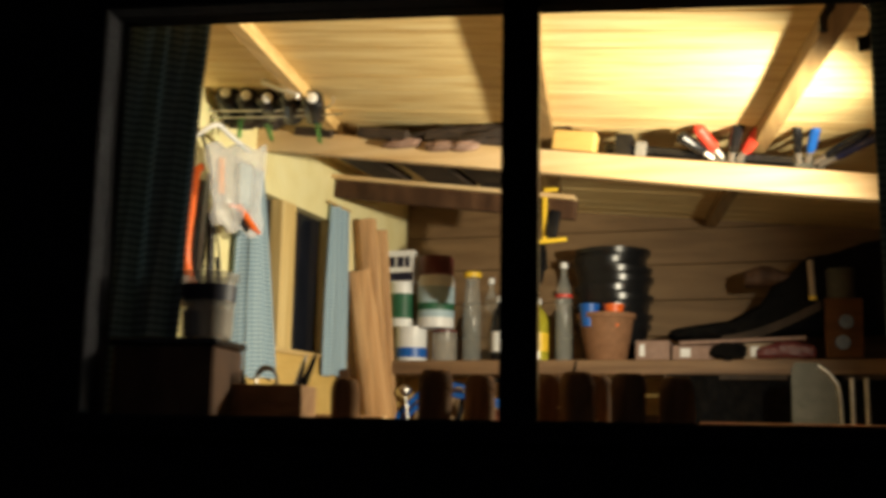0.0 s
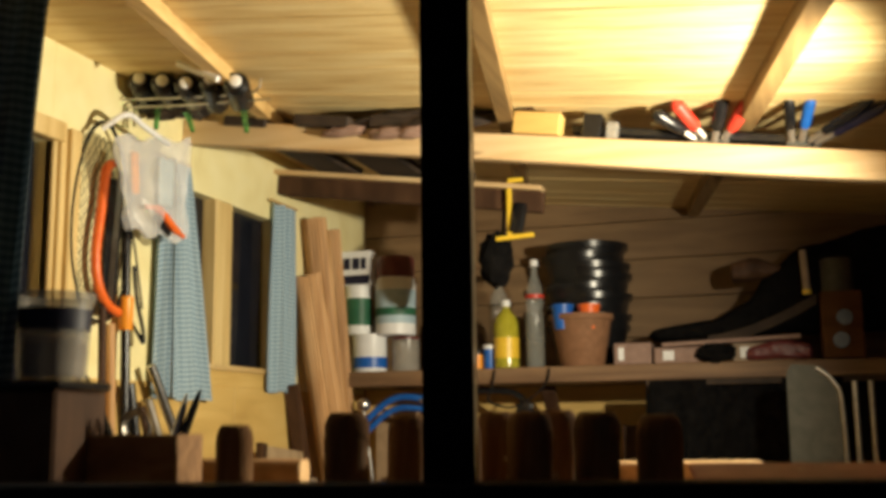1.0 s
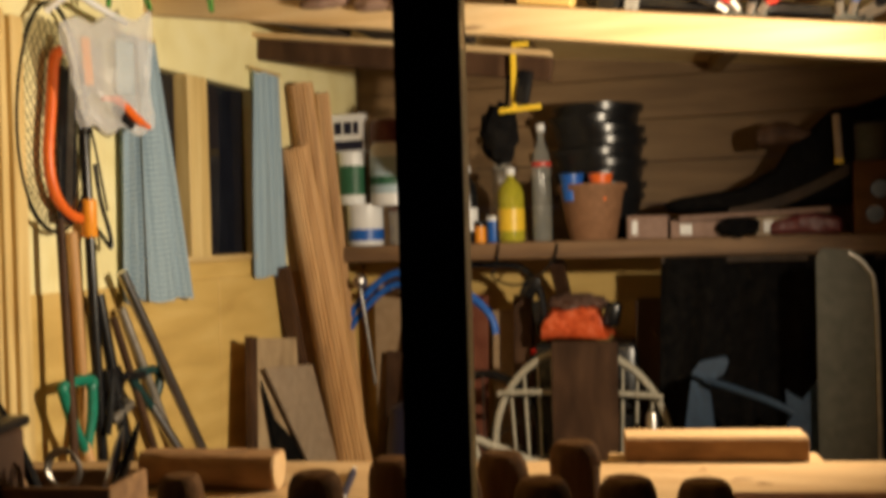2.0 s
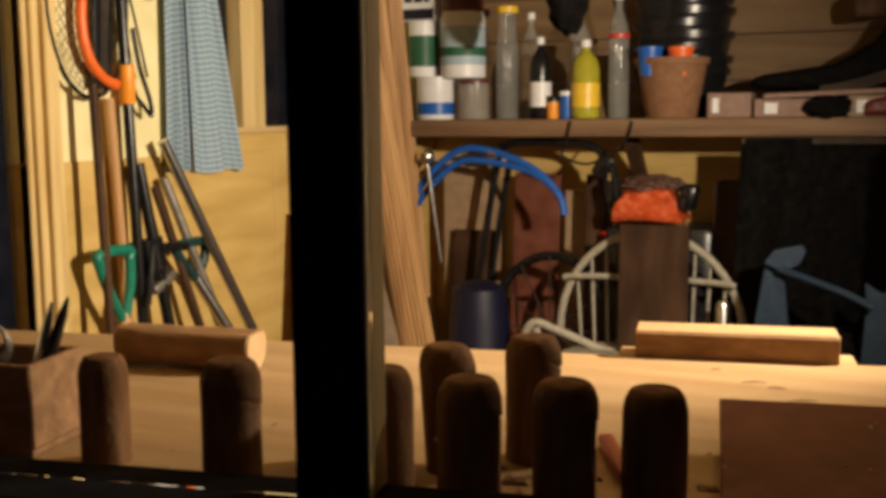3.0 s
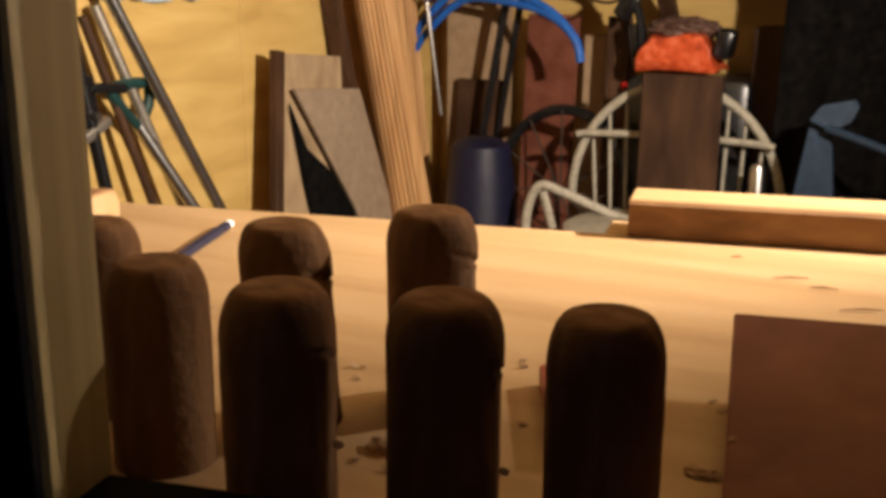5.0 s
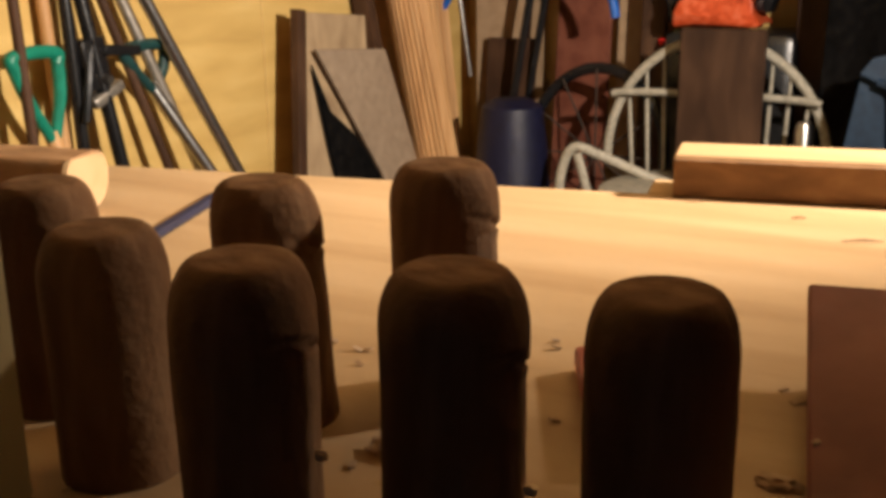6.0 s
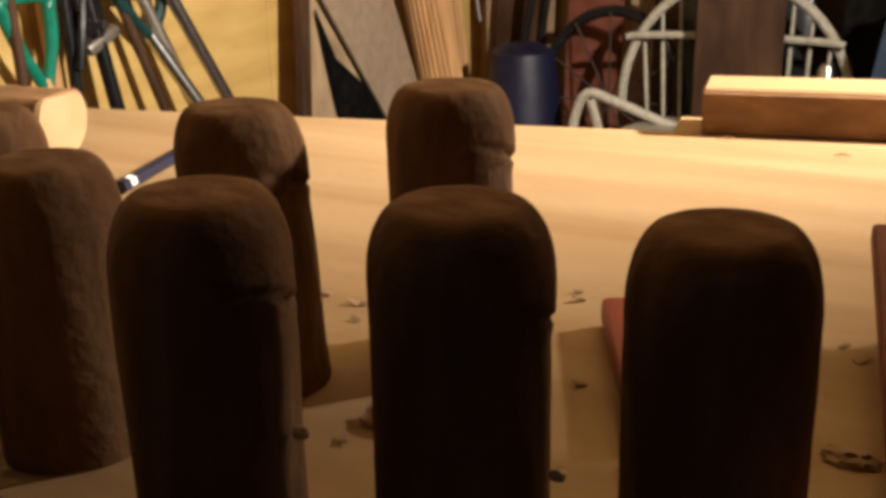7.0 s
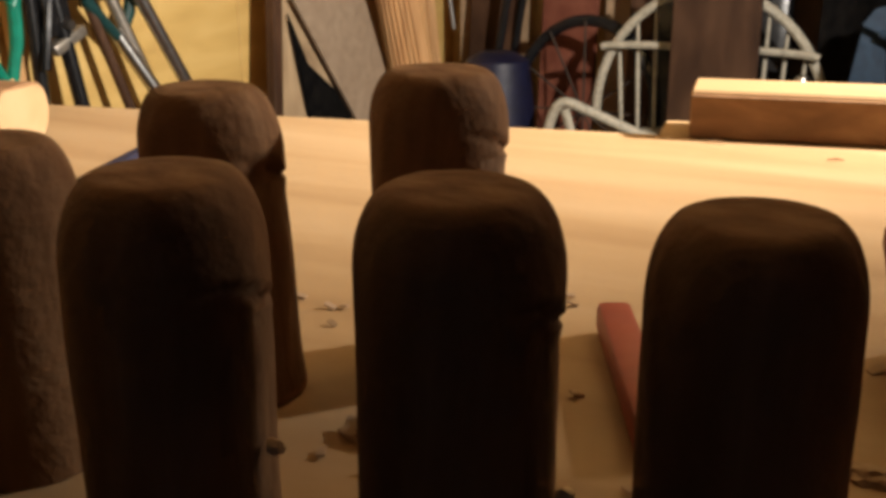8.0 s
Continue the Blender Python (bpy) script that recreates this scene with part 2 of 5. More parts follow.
EMIT = bpy.data.materials.new("lit_bulb")
EMIT.use_nodes = True
EMIT.node_tree.nodes["Principled BSDF"].inputs["Emission Color"].default_value = (1, 0.75, 0.45, 1)
EMIT.node_tree.nodes["Principled BSDF"].inputs["Emission Strength"].default_value = 6
REDLED = bpy.data.materials.new("red_indicator")
REDLED.use_nodes = True
REDLED.node_tree.nodes["Principled BSDF"].inputs["Base Color"].default_value = (0.7, 0.02, 0.01, 1)

# ---- builders ----
ROOTS = {}


def thing(name, at, label, category, group="", kind="", turn=0.0):
    ob = new(name)
    ob.matrix_basis = pose(*at, 0, 0, turn)
    ROOTS[ob.name] = ob.matrix_basis.copy()
    return tagged(ob, label, category, group, kind)


def root_of(ob):
    while ob.parent:
        ob = ob.parent
    return ob


def part(name, bm, material, parent=None, label="", sharp=35, uv=None):
    """Links a bmesh in world places as one mesh under a thing, a part, or at top level."""
    if parent is not None:
        m = ROOTS.get(root_of(parent).name)
        if m is not None:
            bm.transform(m.inverted())
    bmesh.ops.recalc_face_normals(bm, faces=bm.faces)
    me = bpy.data.meshes.new(name)
    bm.to_mesh(me)
    bm.free()
    me.materials.append(material)
    me.shade_smooth()
    me.set_sharp_from_angle(angle=radians(sharp))
    ob = new(name, me)
    if parent is not None:
        ob.parent = parent
    if label:
        ob["label"] = label
    return ob


def bx(bm, c, s, rot=None, bev=0.0, seg=1):
    m = Matrix.Translation(c) @ (rot.to_4x4() if rot else Matrix()) @ Matrix.Diagonal((*s, 1))
    r = bmesh.ops.create_cube(bm, size=1, matrix=m)
    if bev:
        es = {e for v in r["verts"] for e in v.link_edges}
        bmesh.ops.bevel(bm, geom=list(es), offset=bev, segments=seg, affect="EDGES", profile=0.5)
    return bm


def box(c, s, rot=None, bev=0.002, seg=1):
    return bx(bmesh.new(), c, s, rot, bev, seg)


def tube(bm, pts, r, n=10, closed=False):
    """A round bar along points; r a number or one for each point."""
    pts = [Vector(p) for p in pts]
    rs = r if isinstance(r, (list, tuple)) else [r] * len(pts)
    rings, up = [], None
    for i, p in enumerate(pts):
        a = pts[i - 1] if (i or closed) else p
        b = pts[(i + 1) % len(pts)] if (i + 1 < len(pts) or closed) else p
        d = (b - a).normalized()
        if up is None:
            up = d.orthogonal().normalized()
        up = (up - d * up.dot(d)).normalized()
        side = d.cross(up)
        rings.append([bm.verts.new(p + rs[i] * (math.cos(2 * math.pi * k / n) * up + math.sin(2 * math.pi * k / n) * side)) for k in range(n)])
    for i in range(len(rings) if closed else len(rings) - 1):
        a, b = rings[i], rings[(i + 1) % len(rings)]
        for k in range(n):
            bm.faces.new((a[k], a[(k + 1) % n], b[(k + 1) % n], b[k]))
    if not closed:
        bm.faces.new(rings[0])
        bm.faces.new(list(reversed(rings[-1])))
    return bm


def rod(p0, p1, r, r1=None, n=12):
    return tube(bmesh.new(), [p0, p1], [r, r if r1 is None else r1], n)


def smooth_path(pts, steps=6):
    """Points along a rounded way through the given ones."""
    pts = [Vector(p) for p in pts]
    out = []
    for i in range(len(pts) - 1):
        p0, p1, p2, p3 = pts[max(i - 1, 0)], pts[i], pts[i + 1], pts[min(i + 2, len(pts) - 1)]
        for k in range(steps):
            t = k / steps
            out.append(0.5 * ((2 * p1) + (p2 - p0) * t + (2 * p0 - 5 * p1 + 4 * p2 - p3) * t * t + (3 * p1 - p0 - 3 * p2 + p3) * t ** 3))
    return out + [pts[-1]]


def lathe(base, prof, n=24, m=None):
    """A turned shape from (radius, height) steps, standing on base."""
    bm = bmesh.new()
    m = m or Matrix.Translation(base)
    rings = [[bm.verts.new(m @ Vector((r * math.cos(2 * math.pi * k / n), r * math.sin(2 * math.pi * k / n), z))) for k in range(n)] for r, z in prof]
    for a, b in zip(rings, rings[1:]):
        for k in range(n):
            bm.faces.new((a[k], a[(k + 1) % n], b[(k + 1) % n], b[k]))
    bm.faces.new(list(reversed(rings[0])))
    bm.faces.new(rings[-1])
    return bm


def sheet(f, nu, nv, thick=0.0015, uvs=(1, 1)):
    """A cloth or film from f(s, t) with s and t from 0 to 1, with a little thickness and metre UVs."""
    bm = bmesh.new()
    lay = bm.loops.layers.uv.new("UVMap")
    sides = []
    for off in (0, 1):
        g = [[None] * (nv + 1) for _ in range(nu + 1)]
        for i in range(nu + 1):
            for j in range(nv + 1):
                s, t = i / nu, j / nv
                p = Vector(f(s, t))
                du = Vector(f(min(s + 0.01, 1), t)) - Vector(f(max(s - 0.01, 0), t))
                dv = Vector(f(s, min(t + 0.01, 1))) - Vector(f(s, max(t - 0.01, 0)))
                nrm = du.cross(dv)
                nrm = nrm.normalized() if nrm.length > 1e-9 else Vector((1, 0, 0))
                g[i][j] = (bm.verts.new(p + nrm * thick * (off - 0.5)), s, t)
        sides.append(g)
        for i in range(nu):
            for j in range(nv):
                q = [g[i][j], g[i + 1][j], g[i + 1][j + 1], g[i][j + 1]]
                fc = bm.faces.new([v for v, _, _ in q])
                for lp, (_, s, t) in zip(fc.loops, q):
                    lp[lay].uv = (s * uvs[0], t * uvs[1])
    a, b = sides
    rim = [(i, 0) for i in range(nu)] + [(nu, j) for j in range(nv)] + [(i, nv) for i in range(nu, 0, -1)] + [(0, j) for j in range(nv, 0, -1)]
    for (i, j), (k, l) in zip(rim, rim[1:] + rim[:1]):
        bm.faces.new((a[i][j][0], a[k][l][0], b[k][l][0], b[i][j][0]))
    return bm


def lump(c, s, seed, rough=0.25, sub=3, freq=2.5, boxy=1.0):
    """A slumped, creased heap."""
    bm = bmesh.new()
    bmesh.ops.create_icosphere(bm, subdivisions=sub, radius=1)
    for v in bm.verts:
        if boxy != 1.0:
            v.co = Vector([math.copysign(abs(q) ** boxy, q) for q in v.co])
        k = 1 + rough * noise.noise(v.co * freq + Vector((seed, seed * 2, 0))) + 0.4 * rough * noise.noise(v.co * freq * 3 + Vector((seed, 0, seed)))
        v.co = Vector((v.co.x * k * s[0], v.co.y * k * s[1], v.co.z * k * s[2])) + Vector(c)
    return bm


# the front wall stands askew to the shed: u along it, v into the shed
TURN_FRONT = radians(11)
FU = Vector((math.cos(TURN_FRONT), math.sin(TURN_FRONT), 0))
FV = Vector((-math.sin(TURN_FRONT), math.cos(TURN_FRONT), 0))
FROT = Matrix.Rotation(TURN_FRONT, 3, "Z")


def fr(u, v, z):
    return Vector((-0.32, 1.42, z)) + FU * u + FV * v


def fbox(u, v, z, bev=0.002, seg=1, bm=None):
    """A block in the front wall's own axes, from ranges."""
    return bx(bm or bmesh.new(), fr(sum(u) / 2, sum(v) / 2, sum(z) / 2), (u[1] - u[0], v[1] - v[0], z[1] - z[0]), FROT, bev, seg)


def roof_z(x):
    return 1.852 - 0.102 * (x + 1.65)


SLOPE = Matrix.Rotation(math.atan(0.102), 3, "Y")
TIE = Matrix.Rotation(math.atan(0.14), 3, "Y")

# ---- structure ----
ground = part("ground", box((0, 0, -0.10), (400, 400, 0.1), bev=0), GRASS)
tagged(ground, "dark grass at night around the shed", "ground", kind="structure")
floor = part("floor", box((-0.05, 2.95, -0.02), (3.4, 3.3, 0.04), bev=0), DARKWOOD)
tagged(floor, "dark wooden shed floor", "floor", kind="structure")

# ceiling: boards from side to side, in one mesh
bm = bmesh.new()
y = 1.05
k = 0
rng = random.Random(4)
while y < 4.65:
    w = 0.118
    x = -0.1
    bx(bm, (x, y + w / 2, roof_z(x) + 0.010 + rng.uniform(-0.0012, 0.0012)), (3.5, w - 0.003, 0.018), SLOPE, 0.002)
    y += w
bx(bm, (-0.1, 2.85, roof_z(-0.1) + 0.032), (3.6, 3.7, 0.02), SLOPE, 0)
ceiling = part("ceiling", bm, ROOF)
tagged(ceiling, "sloping ceiling of pale pine boards", "ceiling", kind="structure")

# left wall with a glazed door opening and a two-light window
wall_left = thing("wall_left", (-1.68, 3.0, 0), "cream-painted board wall over a bare plywood dado", "wall", kind="structure")
DOOR = (1.75, 2.47, 0.0, 1.60)
WIN = (2.97, 3.66, 1.09, 1.61)
XW = (-1.71, -1.65)


def wall_block(name, y0, y1, z0, z1, material, dx=0.0):
    part(name, box(((XW[0] + XW[1] + dx) / 2, (y0 + y1) / 2, (z0 + z1) / 2), (XW[1] - XW[0] + dx, y1 - y0, z1 - z0), bev=0.0015), material, wall_left)


wall_block("panel", DOOR[1], WIN[0], 1.03, 1.90, CREAM)
wall_block("panel", WIN[0], WIN[1], WIN[3], 1.90, CREAM)
wall_block("panel", WIN[0], WIN[1], 1.03, WIN[2], PLY)
wall_block("panel", WIN[1], 4.52, 1.03, 1.90, CREAM)
wall_block("panel", 1.2, DOOR[1], DOOR[3], 1.90, CREAM)
wall_block("panel", 1.2, DOOR[0], 0, DOOR[3], CREAM)
wall_block("dado", DOOR[1], 3.40, 0, 1.03, PLY, 0.004)
wall_block("dado", 3.403, 4.52, 0, 1.03, PLY, 0.004)

door_1 = thing("door_1", (-1.68, 2.1, 0), "dark glazed door in a pale timber frame", "door", kind="structure")
for i, (yy, w, d) in enumerate(((2.530, 0.040, 0.030), (2.498, 0.022, 0.018), (2.478, 0.016, 0.008))):
    part("frame", box((-1.65 + d / 2 - 0.01, yy, 0.82), (d + 0.02, w, 1.64 - 0.01 * i), bev=0.003), PINE_Z, door_1)
part("frame", box((-1.645, 2.12, 1.625), (0.035, 0.76, 0.05), bev=0.003), PINE_Z, door_1)
part("pane", box((-1.69, 2.10, 0.80), (0.012, 0.70, 1.60), bev=0), NIGHTGLASS, door_1, "black night-dark glass")

window_2 = thing("window_2", (-1.68, 3.3, 1.09), "small two-light side window, dark outside", "window", kind="structure")
for yy, w in ((3.31, 0.105), (WIN[0] + 0.02, 0.04)):
    part("window_post", box((-1.668, yy, 1.35), (0.05, w, 0.52), bev=0.003), PINE_Z, window_2)
part("window_sill", box((-1.668, 3.315, 1.088), (0.05, 0.70, 0.018), bev=0.003), PINE_Y, window_2)
for y0, y1 in ((WIN[0] + 0.04, 3.2575), (3.3625, WIN[1])):
    part("pane", box((-1.695, (y0 + y1) / 2, 1.355), (0.006, y1 - y0, 0.515), bev=0), NIGHTGLASS, window_2, "black night-dark glass")

# back wall: boards above the shelf, ply below
wall_back = thing("wall_back", (0, 4.53, 0), "bare timber back wall, boards over plywood", "wall", kind="structure")
zz = 1.08
i = 0
while zz < 2.0:
    part("board", box((-0.1, 4.52, zz + 0.0745), (3.4, 0.04 + 0.002 * (i % 2), 0.147), bev=0.002), BACKBOARD, wall_back)
    zz += 0.15
    i += 1
part("panel", box((-0.95, 4.52, 0.54), (1.6, 0.04, 1.078), bev=0.002), PLY, wall_back)
part("panel", box((0.70, 4.52, 0.54), (1.68, 0.04, 1.078), bev=0.002), PLY, wall_back)

# never in view; coloured dark so that it bounces little light
wall_right = part("wall_right", box((1.55, 2.9, 0.9), (0.06, 3.6, 1.9), bev=0), OLDWOOD)
tagged(wall_right, "unseen side wall, coloured dark to cut bounced light", "wall", kind="structure")

# front wall with the window that the camera looks through
HALF, BOT, TOP = 0.626, 0.84, 1.466
wall_front = thing("wall_front", (-0.32, 1.42, 0), "dark outer wall of the shed at night", "wall", kind="structure")
OUT = (-0.03, 0.045)
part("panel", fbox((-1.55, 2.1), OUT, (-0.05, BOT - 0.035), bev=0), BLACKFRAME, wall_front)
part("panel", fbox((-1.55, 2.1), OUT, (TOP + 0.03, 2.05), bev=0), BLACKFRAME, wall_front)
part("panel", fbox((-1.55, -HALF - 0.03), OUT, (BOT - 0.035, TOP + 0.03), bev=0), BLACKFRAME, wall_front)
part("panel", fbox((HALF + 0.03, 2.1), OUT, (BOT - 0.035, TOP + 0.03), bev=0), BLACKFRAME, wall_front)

# unseen inner panels, added to bounce lamp light onto the billets' near sides
LINE = (0.046, 0.056)
part("lining", fbox((-1.5, 2.0), LINE, (0.0, BOT - 0.036), bev=0.001), PLY, wall_front, "unseen plywood lining, added to bounce light onto the billets")
part("lining", fbox((-1.5, 2.0), LINE, (TOP + 0.031, 1.72), bev=0.001), PLY, wall_front, "unseen plywood lining, added to bounce light onto the billets")
part("lining", fbox((-1.5, -HALF - 0.031), LINE, (BOT - 0.035, TOP + 0.03), bev=0.001), PLY, wall_front, "unseen plywood lining, added to bounce light onto the billets")
part("lining", fbox((HALF + 0.031, 2.0), LINE, (BOT - 0.035, TOP + 0.03), bev=0.001), PLY, wall_front, "unseen plywood lining, added to bounce light onto the billets")

window_1 = thing("window_1", (-0.32, 1.42, BOT), "black-painted two-light window of the shed", "window", kind="structure")
part("window_sill", fbox((-HALF - 0.03, HALF + 0.03), (-0.045, 0.05), (BOT - 0.035, BOT), bev=0.004), BLACKFRAME, window_1)
part("window_frame", fbox((-HALF - 0.03, HALF + 0.03), (-0.035, 0.05), (TOP, TOP + 0.03), bev=0.003), BLACKFRAME, window_1)
for sgn in (-1, 1):
    part("window_frame", fbox(sorted((sgn * HALF, sgn * (HALF + 0.03))), (-0.035, 0.05), (BOT, TOP), bev=0.003), BLACKFRAME, window_1)
part("mullion", fbox((-0.010, 0.045), (-0.012, -0.002), (BOT, TOP), bev=0.002), BLACKFRAME, window_1)
part("mullion_back", fbox((-0.009, 0.0445), (-0.0015, 0.047), (BOT, TOP), bev=0.003), AGEDPINE, window_1, "bare pine post behind the mullion")
for u0, u1 in ((-HALF, -0.010), (0.045, HALF)):
    pane = part("pane", fbox((u0, u1), (0.006, 0.009), (BOT, TOP), bev=0), PANE, window_1, "clear glass")
    pane.visible_shadow = False

# ---- beams and rafters ----


def beam_x(name, y, x0, x1, z_mid, h, d, material, label):
    """A bar from side to side that follows the roof's fall."""
    xm = (x0 + x1) / 2
    t = thing(name, (xm, y, z_mid(xm)), label, "beam", "roof timbers", "structure")
    part("timber", box((xm, y, z_mid(xm)), ((x1 - x0) / math.cos(math.atan(0.14)), d, h), TIE, 0.003), material, t)
    return t


tie = beam_x("tie_beam", 3.08, -1.65, 1.5, lambda x: 1.645 - 0.14 * (x + 0.705), 0.072, 0.04, PINE_X, "pale planed pine beam across the shed")
rear = beam_x("rear_beam", 3.70, -1.65, -0.70, lambda x: 1.755 - 0.16 * (x + 1.65), 0.07, 0.03, DARKWOOD, "dark batten under the roof, its lit top edge coloured pale")
# pale strip added on top: light along the beam's upper edge as colour
part("top_strip", box((-1.175, 3.685, 1.720), (0.96, 0.06, 0.016), TIE, 0.002), PINE_X, rear, "pale pine strip for the lit top edge")
for k, (u, mat_) in enumerate(((-0.725, PINE_Y), (-0.02, RAFTER_SHADED), (0.60, RAFTER_SHADED), (-1.3, PINE_Y), (1.3, RAFTER_SHADED))):
    a, b = fr(u, -0.02, 0), fr(u, 2.95, 0)
    t = thing("rafter", ((a.x + b.x) / 2, (a.y + b.y) / 2, 1.7), "rough pine rafter under the roof boards", "rafter", "rafters", "structure")
    bm = bmesh.new()
    vs = []
    for p in (a, b):
        for du in (-0.021, 0.021):
            q = p + FU * du
            for z in (roof_z(q.x) - 0.040, roof_z(q.x) - 0.001):
                vs.append(bm.verts.new((q.x, q.y, z)))
    for f in ((0, 1, 3, 2), (4, 6, 7, 5), (0, 2, 6, 4), (1, 5, 7, 3), (0, 4, 5, 1), (2, 3, 7, 6)):
        bm.faces.new([vs[j] for j in f])
    part("timber", bm, mat_, t)

# ---- the lamp ----
zt = roof_z(LAMP.x)
lamp = thing("reflector_lamp", (LAMP.x, LAMP.y, zt), "lit bulb in an open metal reflector hung from the roof", "lamp")
TURN_LAMP = AIM.to_track_quat("Z", "Y").to_matrix().to_4x4()
HEAD = Matrix.Translation(LAMP) @ TURN_LAMP
part("rose", lathe((LAMP.x - AIM.x * 0.10, LAMP.y - AIM.y * 0.10, zt - 0.03), [(0.012, 0), (0.035, 0.006), (0.04, 0.02)]), BLACK, lamp)
part("flex", rod(LAMP - AIM * 0.10, (LAMP.x - AIM.x * 0.10, LAMP.y - AIM.y * 0.10, zt - 0.028), 0.004), BLACK, lamp)
part("holder", lathe(None, [(0.012, -0.115), (0.02, -0.11), (0.022, -0.06), (0.016, -0.045)], 20, HEAD), BLACK, lamp)
part("reflector", lathe(None, [(0.022, -0.062), (0.05, -0.055), (0.075, -0.035), (0.088, -0.012), (0.091, -0.012), (0.078, -0.037), (0.052, -0.058), (0.023, -0.065)], 32, HEAD), GALV, lamp, "dented metal reflector")
bulb = part("bulb", lathe(None, [(0.013, -0.05), (0.016, -0.03), (0.028, 0.0), (0.030, 0.015), (0.020, 0.034), (0.004, 0.040)], 24, HEAD), EMIT, lamp, "lit bulb")
bulb.visible_shadow = False

# ---- the bench ----
bench = thing("workbench", tuple(fr(0, 0.4, 0)), "thick pale pine workbench under the window", "workbench")
part("top_plank", fbox((-1.25, 1.3), (0.057, 0.73), (0.745, 0.80), bev=0.006, seg=2), BENCH, bench)
part("rear_rail", fbox((-1.25, 1.3), (0.733, 0.76), (0.66, 0.745), bev=0.004), PINE_X, bench)
part("rear_ledge", fbox((0.17, 0.48), (0.7305, 0.79), (0.7455, 0.799), bev=0.002), BENCH, bench)
for u in (-1.15, 1.2):
    for v in (0.12, 0.74):
        part("leg", fbox((u - 0.035, u + 0.035), (v - 0.035, v + 0.035), (0, 0.744), bev=0.003), PINE_Z, bench)


def billet(u, v, top, r, seed, lean=(0, 0), facet=True):
    """A whittled round stick with a domed end and a saw nick, standing on the bench."""
    base = fr(u, v, 0.8005)
    t = thing("wooden_billet", tuple(base), "whittled brown wooden billet with rounded top, standing on the bench", "billet", "billets by the window")
    h = top - 0.80
    bm = bmesh.new()
    n, rows = 40, 64
    rings = []
    for i in range(rows + 1):
        f = i / rows
        z = h * (1 - (1 - f) ** 1.7)
        edge = (h - z) / 0.023
        rad = r * (1 if edge > 1 else max(0.02, 0.60 + 0.40 * math.sqrt(max(0, 1 - (1 - edge) ** 2))))
        if i == rows:
            rad = r * 0.45
        ring = []
        for k in range(n):
            a = 2 * math.pi * k / n
            w = 1 + 0.042 * noise.noise(Vector((math.cos(a) * 1.3, math.sin(a) * 1.3, z * 9 + seed * 3.1)))
            w += 0.022 * noise.noise(Vector((math.cos(a) * 3, math.sin(a) * 3, z * 22 + seed))) + 0.006 * noise.noise(Vector((math.cos(a) * 7, math.sin(a) * 7, z * 70 + seed)))
            side = math.cos(a - 0.22)
            cut = h - 0.031 - 0.022 * noise.noise(Vector((seed * 1.73, 0.4, 0.2))) - 0.006 * math.sin(a * 2)
            if facet and side > 0.68 and z < cut:
                w -= 0.24 * (side - 0.68) * min(1, (cut - z) / 0.006) * (0.75 + 0.5 * noise.noise(Vector((seed, z * 25, 0))))
            if facet and side > 0.62 and abs(z - cut) < 0.0017:
                w -= 0.24 * (side - 0.62)
            ring.append(bm.verts.new(base + Vector((rad * w * math.cos(a) + lean[0] * z, rad * w * math.sin(a) + lean[1] * z, z))))
        rings.append(ring)
    for a, b in zip(rings, rings[1:]):
        for k in range(n):
            bm.faces.new((a[k], a[(k + 1) % n], b[(k + 1) % n], b[k]))
    bm.faces.new(list(reversed(rings[0])))
    bm.faces.new(rings[-1])
    pared = bm.copy()
    for b_, keep in ((bm, False), (pared, True)):
        b_.faces.ensure_lookup_table()
        gone = []
        for f_ in b_.faces:
            c_ = f_.calc_center_median() - base
            ang = math.atan2(c_.y - lean[1] * c_.z, c_.x - lean[0] * c_.z)
            edge = 0.80 + 0.03 * noise.noise(Vector((seed * 2.1, c_.z * 30, 0.5)))
            hit = facet and math.cos(ang - 0.22) > edge and 0.004 < c_.z < h - 0.036 - 0.022 * noise.noise(Vector((seed * 1.73, 0.4, 0.2)))
            if bool(hit) != keep:
                gone.append(f_)
        bmesh.ops.delete(b_, geom=gone, context="FACES")
    part("stick", bm, HANDLE, t, sharp=60)
    if facet:
        part("pared_face", pared, PARED, t, "paler pared wood below a knife nick", sharp=60)
    else:
        pared.free()


for i, (u, v, top, r, lean) in enumerate(((0.099, 0.100, 0.9165, 0.0268, 0.0), (0.176, 0.108, 0.9155, 0.0270, 0.0), (0.247, 0.116, 0.9110, 0.0264, 0.0),
                                          (0.012, 0.143, 0.911, 0.0270, 0.0), (-0.058, 0.198, 0.915, 0.026, 0.0), (0.060, 0.212, 0.918, 0.0262, -0.065),
                                          (0.127, 0.258, 0.920, 0.0272, 0.0), (-0.119, 0.117, 0.918, 0.027, 0.0), (-0.272, 0.165, 0.905, 0.0235, 0.0))):
    billet(u, v, top - 0.0015, r, i + 1, (lean, 0.2 * lean), facet=i not in (2, 3, 8))

# ---- on the bench ----
block = thing("pine_block", tuple(fr(0.32, 0.76, 0.80)), "sawn pine block with a bright top at the bench's rear edge", "wood block")
part("timber", fbox((0.194, 0.456), (0.721, 0.782), (0.8005, 0.837), bev=0.002), BENCH, block)
# thin facing coloured darker, standing in for shade on the block's front
part("shaded_front", fbox((0.1945, 0.4555), (0.716, 0.7205), (0.8006, 0.834), bev=0.001), BARK, block, "darker brown facing for the block's shaded front")

board = thing("brown_board", tuple(fr(0.5, 0.25, 0.80)), "flat red-brown board propped on the bench, dusted with shavings", "board")
bm = bmesh.new()
